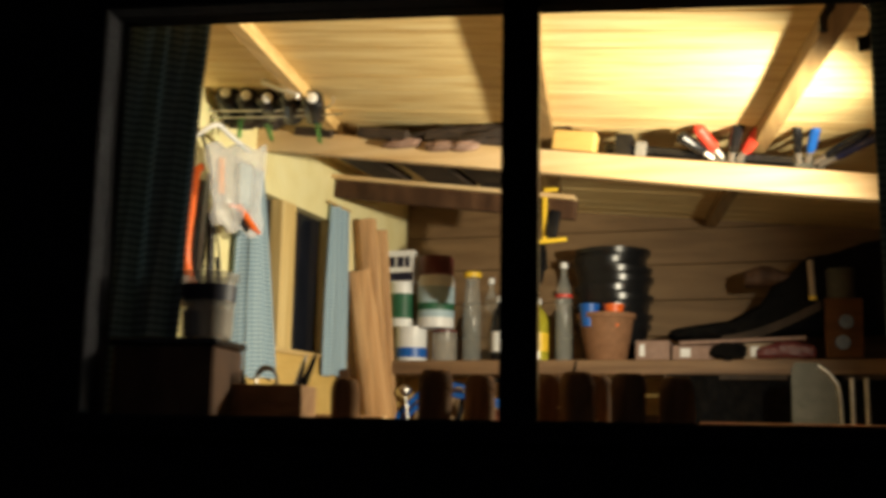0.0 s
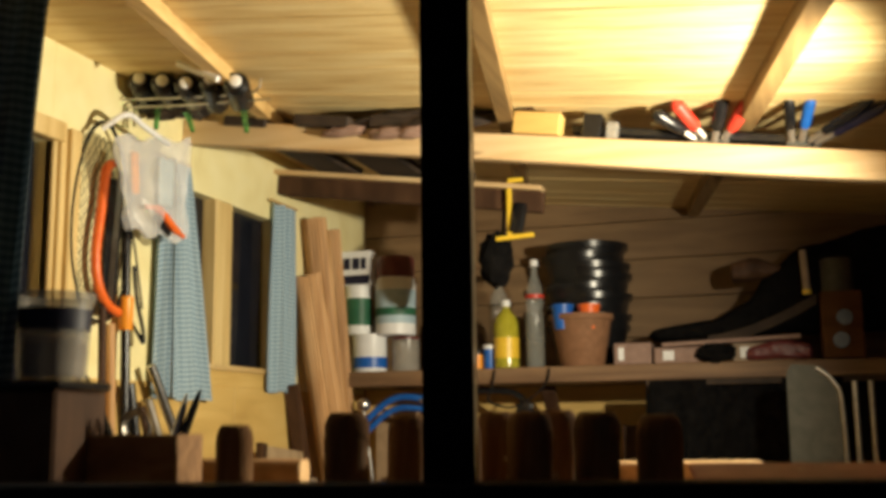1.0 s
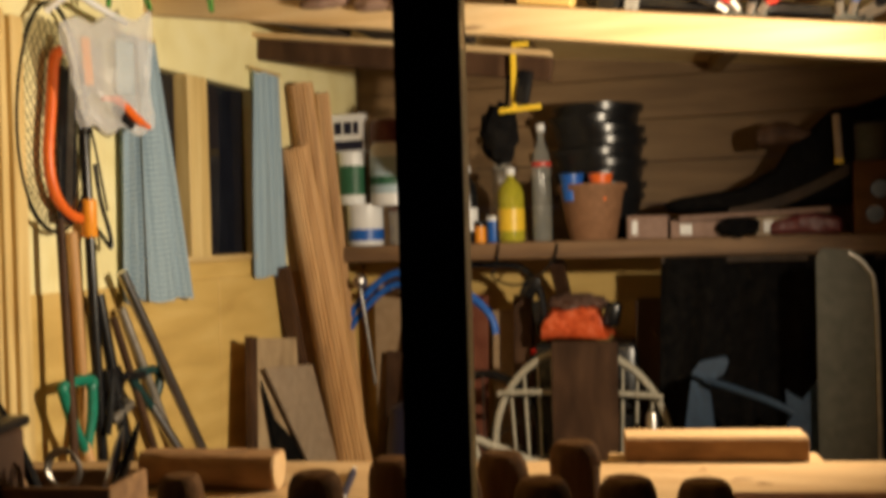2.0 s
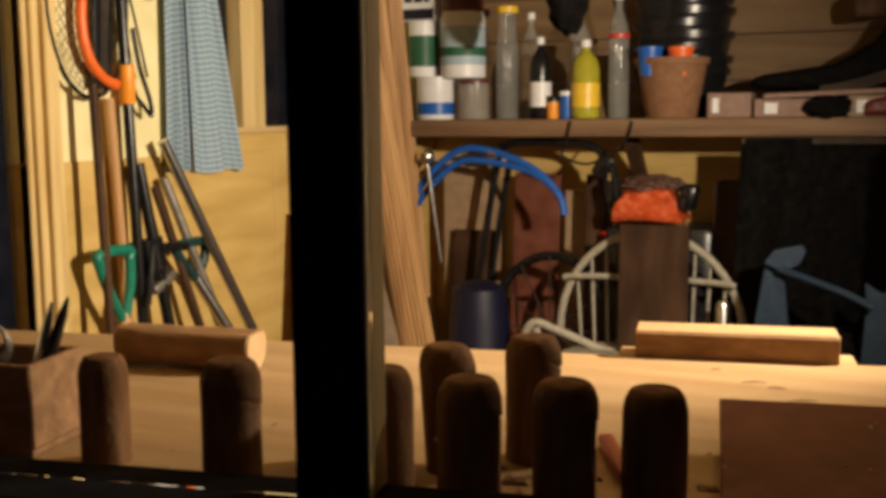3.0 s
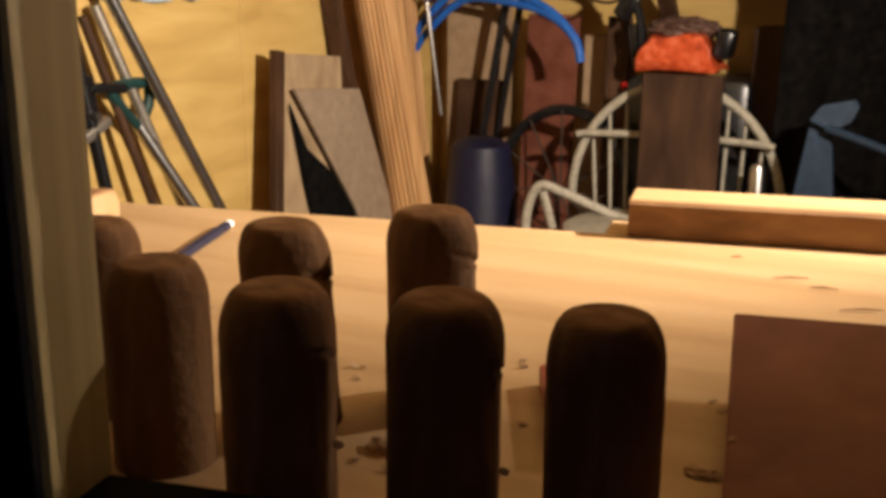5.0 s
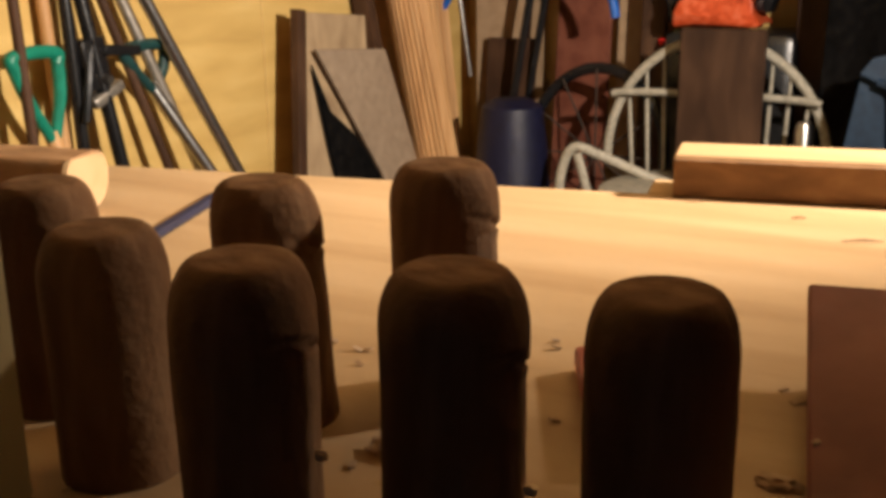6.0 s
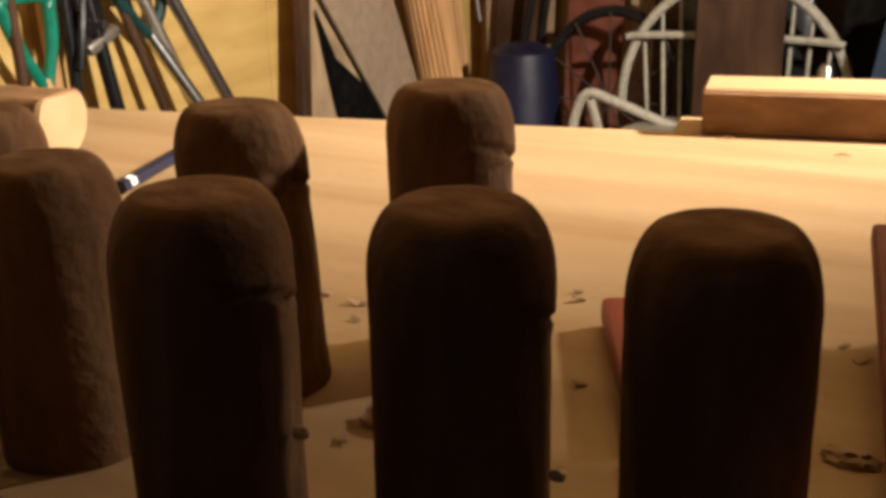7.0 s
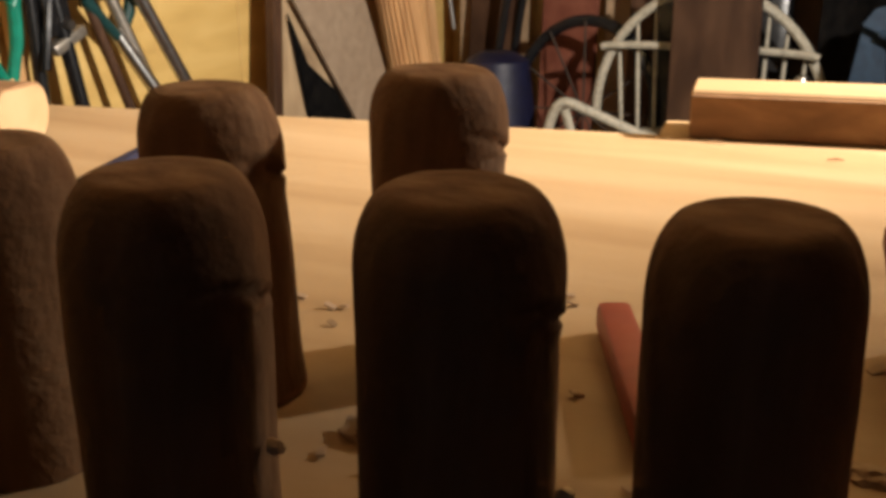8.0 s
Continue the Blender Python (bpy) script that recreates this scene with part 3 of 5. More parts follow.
bx(bm, fr(0.551, 0.240, 0.8235), (0.502, 0.203, 0.010), FROT @ Matrix.Rotation(math.atan(0.19), 3, "X"), 0.0015)
part("sheet", bm, REDBROWN, board)
part("batten", fbox((0.31, 0.79), (0.290, 0.318), (0.8005, 0.829), bev=0.002), REDBROWN, board, "batten under the raised edge")

log = thing("cut_log", (-0.9, 1.95, 0.80), "roughly hewn brown log with a pale sawn end", "log")
a, b = Vector((-0.885, 1.870, 0.832)), Vector((-0.70, 1.902, 0.830))
bm = bmesh.new()
tube(bm, [a + (b - a) * (k / 6) + Vector((0, 0, 0.0015 * math.sin(k * 2))) for k in range(7)], [0.030, 0.031, 0.030, 0.0315, 0.030, 0.031, 0.030], 28)
for v in bm.verts:
    c = a + (b - a) * max(0.0, min(1.0, (v.co - a).dot(b - a) / (b - a).length_squared))
    o = v.co - c
    k = 1 + 0.16 * noise.noise(v.co * 14) + 0.06 * noise.noise(v.co * 45)
    v.co = c + Vector((o.x * k, o.y * k, min(o.z * k, 0.020 + 0.004 * noise.noise(v.co * 20))))
part("bark", bm, BARK, log)
d = (b - a).normalized()
bm = rod(b - d * 0.001, b + d * 0.003, 0.0305, 0.029, 28)
for v in bm.verts:
    v.co.z = min(v.co.z, b.z + 0.019)
part("sawn_end", bm, BENCH, log, "pale sawn end grain")

pencil = thing("blue_pencil", (-0.61, 1.93, 0.80), "blue flat pencil with a white end lying on the bench", "pencil")
p0, p1 = Vector((-0.577, 1.835, 0.8045)), Vector((-0.632, 2.005, 0.8045))
part("shaft", rod(p0, p1, 0.0052, n=6), NAVY, pencil)
part("end_cap", rod(p1, p1 + (p1 - p0).normalized() * 0.012, 0.0052, 0.0035, 6), WHITE, pencil, "white end")
q = (p1 - p0).normalized()
for f0, f1 in ((0.010, 0.018),):
    part("mark", rod(p0 + q * f0 + Vector((0.001, -0.001, 0.0006)), p0 + q * f1 + Vector((0.001, -0.001, 0.0006)), 0.0048, n=6), WHITE, pencil, "pale printed bar")

knife = thing("red_handle", (-0.185, 1.75, 0.80), "flat orange-red tool handle lying on the bench", "tool handle")
p0, p1 = Vector((-0.191, 1.757, 0.8065)), Vector((-0.140, 1.652, 0.8065))
ang = math.atan2(p1.y - p0.y, p1.x - p0.x)
part("barrel", box((p0 + p1) / 2 + Vector((0, 0, 0.001)), ((p1 - p0).length, 0.015, 0.014), Matrix.Rotation(ang, 3, "Z"), 0.003, 2), mat("orange_red_handle", [(0.24, 0.038, 0.013), (0.32, 0.058, 0.02)], 0.5, noise_scale=6, bump=0.1), knife)

rng = random.Random(11)
bm = bmesh.new()
for k in range(90):
    u, v = rng.uniform(-0.25, 0.55), rng.choice((rng.uniform(0.06, 0.3), rng.uniform(0.1, 0.42)))
    z = 0.8106 + 0.19 * (v - 0.14) if (u > 0.3 and v > 0.14) else 0.8015
    if z > 0.805 and (k % 4 or v > 0.33):
        continue
    c = fr(u, v, z)
    r = Euler((rng.uniform(-0.4, 0.4), rng.uniform(-0.4, 0.4), rng.uniform(0, 3))).to_matrix()
    L = rng.uniform(0.002, 0.008)
    bx(bm, c, (L, L * 0.5, 0.0007), r)
tagged(part("wood_shavings", bm, CARD), "scattered pale wood shavings on the bench", "shavings", kind="stuff")
for u, v, s_, e in ((0.125, 0.185, 0.013, 0.5), (0.135, 0.195, 0.009, 1.2), (0.29, 0.20, 0.010, 0.2), (0.315, 0.16, 0.012, 0.9)):
    t = thing("wood_chip", tuple(fr(u, v, 0.797)), "small curled wood chip on the bench", "wood chip", "wood chips")
    part("chip", lump(fr(u, v, 0.797 + s_ * 0.35), (s_, s_ * 0.6, s_ * 0.38), e, 0.4, 3), CARD, t)

for u, v, z, e in ((0.128, 0.098, 0.842, 0.3), (0.149, 0.100, 0.812, 1.1), (0.072, 0.100, 0.862, 0.7), (0.074, 0.098, 0.842, 1.9), (0.205, 0.104, 0.836, 2.4)):
    t = thing("wood_chip", tuple(fr(u, v, z)), "pale curl of wood caught on a whittled billet", "wood chip", "wood chips")
    part("chip", lump(fr(u, v, z), (0.0028, 0.002, 0.0022), e, 0.4, 2), PINE_X, t)
# made-up slivers laid on the top in place of its dark scratches
for u, v, L, a in ((0.345, 0.60, 0.030, 0.2), (0.37, 0.575, 0.022, -0.15), (0.395, 0.52, 0.034, 0.25), (0.30, 0.66, 0.012, 0.1), (0.215, 0.70, 0.016, 0.0)):
    t = thing("bench_scratch", tuple(fr(u, v, 0.80)), "thin dark sliver standing in for a scratch in the bench", "splinter", "splinters")
    part("sliver", tube(bmesh.new(), [fr(u - L / 2, v - a * L / 2, 0.8016), fr(u, v + 0.0015, 0.8022), fr(u + L / 2, v + a * L / 2, 0.8016)], [0.0004, 0.0009, 0.0003], 6), BARK, t)

dark_box = thing("dark_box", tuple(fr(-0.53, 0.13, 0.80)), "dark wooden box on the bench by the window", "box")
part("body", fbox((-0.625, -0.458), (0.06, 0.20), (0.8005, 0.948), bev=0.004), DARKWOOD, dark_box)
part("lid", fbox((-0.63, -0.453), (0.055, 0.205), (0.9485, 0.960), bev=0.003), BLACK, dark_box)
T = fr(-0.497, 0.125, 0.961)
tub = thing("plastic_tub", tuple(T), "cloudy plastic tub with a rim, part filled", "tub")
part("wall", lathe(T, [(0.040, 0), (0.042, 0.002), (0.046, 0.095), (0.049, 0.096), (0.050, 0.108), (0.047, 0.109), (0.043, 0.095), (0.039, 0.004)]), TUBPLASTIC, tub)
part("contents", lathe(T + Vector((0, 0, 0.005)), [(0.037, 0), (0.040, 0.040), (0.030, 0.050)]), CARD, tub, "brown contents")
part("label", lathe(T + Vector((0, 0, 0.062)), [(0.0448, 0), (0.0462, 0.026)]), NAVY, tub, "dark blue printed band")

tool_tray = thing("tool_tray", tuple(fr(-0.40, 0.19, 0.80)), "low dark wooden tray of hand tools on the bench", "tray")
part("base", fbox((-0.472, -0.345), (0.155, 0.245), (0.8005, 0.809), bev=0.001), BARK, tool_tray)
for u0, u1, v0, v1 in ((-0.472, -0.345, 0.150, 0.158), (-0.472, -0.345, 0.238, 0.246), (-0.476, -0.468, 0.150, 0.246), (-0.349, -0.341, 0.150, 0.246)):
    part("side", fbox((u0, u1), (v0, v1), (0.8095, 0.893), bev=0.002), BARK, tool_tray)
for (u0, z0), (u1, z1), m_, lab in (((-0.425, 0.83), (-0.492, 0.972), BLACK, "black blade of hand shears standing in a tray"), ((-0.375, 0.83), (-0.334, 0.950), BLACK, "black handle of hand shears standing in a tray"), ((-0.382, 0.82), (-0.352, 0.945), STEEL, "bright steel chisel standing in a tray")):
    t = thing("hand_tool", tuple(fr(u0, 0.20, z0)), lab, "hand tool", "tools in the tray")
    p0, p1 = fr(u0, 0.20, z0), fr(u1, 0.21, z1)
    part("blade", tube(bmesh.new(), [p0, p0.lerp(p1, 0.5), p0.lerp(p1, 0.85), p1], [0.006, 0.0065, 0.005, 0.0015], 8), m_, t)
    part("grip", tube(bmesh.new(), [p0 + (p0 - p1).normalized() * 0.012, p0.lerp(p1, 0.25)], 0.008, 10), BLACK, t)
spool = thing("wire_coil", tuple(fr(-0.415, 0.2, 0.9)), "coil of dull wire in a tool tray", "wire")
bm = bmesh.new()
for k in range(3):
    tube(bm, [fr(-0.415 + 0.018 * math.cos(a), 0.195 + 0.004 * k, 0.905 + 0.02 * math.sin(a) - 0.003 * k) for a in (2 * math.pi * j / 20 for j in range(20))], 0.0018, 6, True)
part("coil", bm, GALV, spool)


def window_curtain(u0, u1, label):
    t = thing("window_curtain", tuple(fr((u0 + u1) / 2, 0.09, 1.47)), label, "curtain", "window curtains")

    def f(s, q):
        w = 0.014 * math.sin(s * 22) * (0.5 + 0.5 * q) + 0.006 * math.sin(s * 47 + q * 5)
        return fr(u0 + (u1 - u0) * s - 0.035 * q * s, 0.088 + w, 1.50 - 0.66 * q) if u1 < 0 else fr(u0 + (u1 - u0) * s, 0.088 + w, 1.50 - 0.66 * q)
    part("cloth", sheet(f, 48, 16, 0.0015, (abs(u1 - u0) * 1.6, 0.56)), DARKCURTAIN, t)
    return t


window_curtain(-0.76, -0.503, "dark blue woven curtain drawn aside at the window")
window_curtain(0.545, 0.82, "dark blue woven curtain drawn aside at the window")
rail = thing("curtain_rail", tuple(fr(0, 0.088, 1.505)), "thin dark curtain rail over the window", "curtain rail")
part("rail", rod(fr(-0.85, 0.088, 1.506), fr(0.85, 0.088, 1.506), 0.006), BLACK, rail)
for u in (-0.84, 0.84):
    part("bracket", fbox((u - 0.01, u + 0.01), (0.045, 0.095), (1.496, 1.516)), BLACK, rail)

# ---- left wall ----
XL = -1.645


def side_curtain(y0, y1, b0, b1, z1, z0, seed, label, x=XL + 0.015):
    t = thing("side_curtain", (x, (y0 + y1) / 2, z1), label, "curtain", "side window curtains")

    def f(s, q):
        ya, yb = y0 + (b0 - y0) * q, y1 + (b1 - y1) * q
        w = 0.012 * math.sin(s * 13 + seed) + 0.005 * math.sin(s * 31 + q * 3 + seed)
        return (x + w, ya + (yb - ya) * s, z1 + (z0 - z1) * q + 0.004 * math.sin(s * 9 + seed))
    part("cloth", sheet(f, 36, 12, 0.0015, (abs(b1 - b0) * 1.3, z1 - z0)), GINGHAM, t)
    part("rod", rod((x, y0 - 0.02, z1 + 0.005), (x, y1 + 0.02, z1 + 0.005), 0.005), PINE_Y, t)


side_curtain(2.915, 2.97, 2.90, 2.985, 1.665, 0.99, 0.3, "blue and white checked cloth curtain, narrow fold")
side_curtain(2.975, 3.055, 3.005, 3.22, 1.665, 0.985, 1.7, "blue and white checked cloth curtain at the side window")
side_curtain(3.62, 3.78, 3.59, 3.80, 1.668, 1.022, 2.9, "blue and white checked cloth curtain at the side window")

net = thing("landing_net", (-1.58, 2.59, 1.69), "old landing net with a dark bent hoop hung on the wall", "fishing net")
hoop = [(-1.622, 2.645 + 0.125 * math.cos(a) * (1.0 - 0.12 * math.sin(a)), 1.43 + 0.26 * math.sin(a)) for a in (2 * math.pi * k / 40 for k in range(40))]
part("hoop", tube(bmesh.new(), hoop, 0.0055, 8, True), BLACK, net)
bm = bmesh.new()
for k in range(-9, 10):
    pts1, pts2 = [], []
    for i in range(13):
        f = -1 + 2 * i / 12
        for lst, (gy, gz) in ((pts1, (f, k / 9 + f * 0.6)), (pts2, (f, k / 9 - f * 0.6))):
            if gy * gy + gz * gz < 0.97:
                sag = 0.035 * (1 - gy * gy - gz * gz)
                lst.append((-1.618 - min(sag, 0.018), 2.645 + 0.125 * gy, 1.43 + 0.26 * gz - 0.05 * (1 - gz * gz) * (1 - gy * gy)))
    for lst in (pts1, pts2):
        if len(lst) > 2:
            tube(bm, lst, 0.0009, 4)
part("netting", bm, OLDWOOD, net, "fine dark netting")
part("pole", rod((-1.58, 2.602, 1.20), (-1.56, 2.606, 0.55), 0.010), DARKWOOD, net)

saw = thing("bow_saw", (-1.62, 2.65, 1.58), "orange tubular bow saw hung on the wall", "saw")
pts = smooth_path([(-1.615, 2.67, 1.585), (-1.615, 2.645, 1.56), (-1.615, 2.632, 1.47), (-1.615, 2.615, 1.34), (-1.615, 2.632, 1.26), (-1.615, 2.675, 1.215), (-1.615, 2.72, 1.200)], 6)
part("frame", tube(bmesh.new(), pts, 0.0125, 12), ORANGE, saw)
part("blade", box((-1.615, 2.694, 1.39), (0.002, 0.022, 0.37), Matrix.Rotation(-0.09, 3, "X"), 0), STEEL, saw, "thin steel blade")
part("sheath", box((-1.622, 2.69, 1.37), (0.012, 0.062, 0.36), Matrix.Rotation(-0.06, 3, "X"), 0.005, 2), BLACK, saw, "black blade sheath")

lopper = thing("pole_pruner", (-1.61, 2.75, 0.4), "long dark pole tool with an orange collar leaning on the wall", "garden tool")
part("pole", rod((-1.62, 2.748, 1.46), (-1.59, 2.758, 0.30), 0.0125), BLACK, lopper)
part("collar", lathe((-1.613, 2.751, 1.157), [(0.017, 0), (0.019, 0.003), (0.019, 0.085), (0.016, 0.089)]), ORANGEY, lopper, "orange plastic collar")
part("lever", tube(bmesh.new(), smooth_path([(-1.61, 2.775, 1.33), (-1.61, 2.795, 1.24), (-1.61, 2.825, 1.17), (-1.61, 2.83, 1.13), (-1.61, 2.8, 1.155), (-1.61, 2.77, 1.18)]), 0.0055, 8), BLACK, lopper)
part("cord", tube(bmesh.new(), smooth_path([(-1.61, 2.762, 1.42), (-1.61, 2.782, 1.36), (-1.61, 2.82, 1.22)]), 0.003, 6), BLACK, lopper)

rake = thing("wooden_handle_tool", (-1.62, 2.69, 0.2), "long brown wooden tool handle leaning on the wall", "garden tool")
part("shaft", rod((-1.627, 2.705, 1.17), (-1.605, 2.735, 0.25), 0.0125), REED, rake)
part("socket", rod((-1.608, 2.731, 0.36), (-1.600, 2.739, 0.12), 0.016, 0.012), STEEL, rake)


def d_spade(top, neck, half, material, shaft_mat, foot, label):
    """A spade or fork seen by its D handle: grip, two arms, shaft and socket."""
    t = thing("garden_spade", foot, label, "spade", "garden tools")
    x, yc, zt = top
    n = Vector(neck)
    tl, tr = Vector((x, yc - half, zt)), Vector((x, yc + half, zt))
    part("grip", tube(bmesh.new(), smooth_path([tl + Vector((0, 0.004, -0.02)), tl, (tl + tr) / 2 + Vector((0, 0, 0.006)), tr, tr + Vector((0, -0.004, -0.02))], 5), 0.0125, 12), material, t)
    for q, sg in ((tl, 1), (tr, -1)):
        part("arm", tube(bmesh.new(), smooth_path([q + Vector((0, 0, -0.012)), q.lerp(n, 0.5) + Vector((0, -0.010 * sg, 0)), n], 5), [0.012] * 6 + [0.011] * 4 + [0.013], 10), material, t)
    f = Vector(foot)
    part("shaft", rod(n + (n - f).normalized() * 0.02, n.lerp(f, 0.7), 0.0145, 0.013), shaft_mat, t)
    part("socket", rod(n.lerp(f, 0.62), n.lerp(f, 0.98), 0.016, 0.010), STEEL, t, "steel socket")


d_spade((-1.575, 2.640, 0.826), (-1.575, 2.664, 0.665), 0.052, TEAL, REED, (-1.42, 2.76, 0.03), "garden spade with a bright green D handle by the wall")
d_spade((-1.59, 2.935, 0.812), (-1.59, 2.955, 0.72), 0.058, DARKTEAL, STEEL, (-1.36, 3.28, 0.03), "garden fork with a dark green D handle by the wall")

strimmer = thing("folding_rake", (-1.59, 2.81, 0.1), "black folding garden tool with a grey hinge by the wall", "garden tool")
part("shaft", rod((-1.61, 2.775, 1.02), (-1.53, 2.875, 0.15), 0.014), BLACK, strimmer)
part("clamp", box((-1.595, 2.795, 0.795), (0.03, 0.060, 0.10), Matrix.Rotation(0.12, 3, "X"), 0.006, 2), BLACK, strimmer)
part("arm", box((-1.585, 2.86, 0.815), (0.024, 0.10, 0.022), Matrix.Rotation(-0.08, 3, "X"), 0.006, 2), BLACK, strimmer)
part("hinge", box((-1.585, 2.812, 0.735), (0.03, 0.085, 0.022), Matrix.Rotation(0.4, 3, "X"), 0.005, 2), GALV, strimmer, "grey metal hinge")
part("bolt", rod((-1.575, 2.805, 0.765), (-1.56, 2.805, 0.765), 0.009), STEEL, strimmer, "steel bolt")
part("lever", tube(bmesh.new(), smooth_path([(-1.59, 2.79, 0.84), (-1.58, 2.765, 0.76), (-1.58, 2.75, 0.69)]), 0.009, 8), BLACK, strimmer)

for k, (p0, p1, r, m_, lab) in enumerate((((-1.60, 2.855, 1.07), (-1.45, 3.37, 0.02), 0.0135, STEEL, "shiny metal tube leaning on the wall"),
                                       ((-1.615, 2.87, 0.98), (-1.50, 3.25, 0.02), 0.012, GALV, "dull metal tube leaning on the wall"),
                                       ((-1.61, 2.83, 0.96), (-1.52, 3.13, 0.02), 0.010, DARKWOOD, "dark wooden stick leaning on the wall"))):
    t = thing("leaning_tube", (p1[0], p1[1], 0), lab, "tube", "leaning tubes")
    part("bar", rod(p0, p1, r), m_, t)
    part("cap", rod(p1, (p1[0] + 0.002, p1[1] + 0.006, 0.0005), r * 1.15), BLACK, t)

bag = thing("plastic_bag", (-1.55, 2.77, 1.7), "clear plastic bag hanging on the wall with an orange tool inside", "bag")


def bag_side(sx):
    def f(s, q):
        ya, yb = 2.575 + 0.075 * q, 2.925 - 0.005 * q
        z = (1.625 + 0.08 * s) * (1 - q) + (1.40 + 0.012 * s) * q
        return (-1.545 + sx * 0.03 * math.sin(math.pi * s) * math.sin(math.pi * min(1, q * 0.9 + 0.1)) + 0.008 * math.sin(9 * s + 5 * q * sx) + 0.014 * noise.noise(Vector((s * 5, q * 4, sx * 3.0))), ya + (yb - ya) * s, z + 0.01 * math.sin(14 * s))
    return f


for sx in (-1, 1):
    part("film", sheet(bag_side(sx), 30, 24, 0.0006), BAGPLASTIC, bag)
part("strap", tube(bmesh.new(), smooth_path([(-1.60, 2.6, 1.66), (-1.55, 2.63, 1.70), (-1.55, 2.71, 1.69), (-1.55, 2.83, 1.67)]), 0.008, 8), WHITE, bag, "white twisted strap")
part("tool_handle", tube(bmesh.new(), smooth_path([(-1.54, 2.715, 1.475), (-1.535, 2.77, 1.475), (-1.535, 2.84, 1.44), (-1.54, 2.9, 1.425)]), [0.006] * 5 + [0.011] * 10 + [0.007] * 4, 10), ORANGE, bag, "orange handle in the bag")
part("tool_head", box((-1.542, 2.8, 1.445), (0.014, 0.09, 0.035), Matrix.Rotation(-0.5, 3, "X"), 0.006), BLACK, bag, "dark tool in the bag")
part("packet", box((-1.545, 2.67, 1.555), (0.008, 0.03, 0.11), Matrix.Rotation(0.1, 3, "X"), 0.004), ORANGEY, bag, "orange packet in the bag")
part("packet", box((-1.548, 2.82, 1.56), (0.008, 0.07, 0.13), None, 0.004), PALEBLUE, bag, "pale blue packet in the bag")



def prism_at(outline, y0, y1, turn=0.0):
    """A slab whose outline lies in an upright plane, seen from the front."""
    bm = bmesh.new()
    a_ = [bm.verts.new((x, y0 + turn * (x + 0.3), z)) for x, z in outline]
    b_ = [bm.verts.new((x, y1 + turn * (x + 0.3), z)) for x, z in outline]
    bm.faces.new(a_)
    bm.faces.new(list(reversed(b_)))
    for i in range(len(a_)):
        bm.faces.new((a_[i], b_[i], b_[(i + 1) % len(a_)], a_[(i + 1) % len(a_)]))
    bmesh.ops.recalc_face_normals(bm, faces=bm.faces)
    bmesh.ops.bevel(bm, geom=list(bm.edges), offset=0.003, segments=2, affect="EDGES")
    return bm


def slab(outline, x0, x1, lean=0.0):
    """A slab whose outline lies in a plane along the side wall, leaning by so much for each metre of height."""
    bm = bmesh.new()
    a_ = [bm.verts.new((x0 - lean * z, y_, z)) for y_, z in outline]
    b_ = [bm.verts.new((x1 - lean * z, y_, z)) for y_, z in outline]
    bm.faces.new(a_)
    bm.faces.new(list(reversed(b_)))
    for i in range(len(a_)):
        bm.faces.new((a_[i], b_[i], b_[(i + 1) % len(a_)], a_[(i + 1) % len(a_)]))
    bmesh.ops.recalc_face_normals(bm, faces=bm.faces)
    bmesh.ops.bevel(bm, geom=list(bm.edges), offset=0.0015, segments=1, affect="EDGES")
    return bm


frame_board = thing("framed_board", (-1.55, 3.5, 0), "old tan board with a dark edge strip leaning on the wall", "board")
part("sheet", slab([(3.460, 0.848), (3.735, 0.822), (3.69, 0.005), (3.33, 0.005)], -1.525, -1.515, 0.06), BROWNBOARD, frame_board)
part("edge_strip", slab([(3.424, 0.858), (3.459, 0.853), (3.328, 0.005), (3.302, 0.005)], -1.529, -1.505, 0.06), DARKWOOD, frame_board, "dark edge strip")
black_sheet = thing("black_sheet", (-1.5, 3.6, 0), "torn black sheet slumped before old boards", "sheet")
part("sheet", slab([(3.455, 0.725), (3.52, 0.60), (3.63, 0.52), (3.73, 0.40), (3.85, 0.005), (3.58, 0.005), (3.55, 0.30), (3.50, 0.50)], -1.514, -1.507, 0.05), BLACKCLOTH, black_sheet)
panel = thing("grey_board", (-1.48, 3.9, 0), "plain grey-brown panel leaning askew against other boards", "panel")
part("sheet", slab([(3.460, 0.760), (3.778, 0.732), (4.075, 0.005), (3.89, 0.005), (3.725, 0.40)], -1.505, -1.495, 0.05), GREYBOARD, panel)
dark_post = thing("dark_post", (-1.4, 3.75, 0), "dark narrow board leaning behind the reed roll", "board")
part("bar", tube(bmesh.new(), [(-1.625, 3.765, 1.05), (-1.53, 3.93, 0.01)], 0.030, 4), DARKWOOD, dark_post)


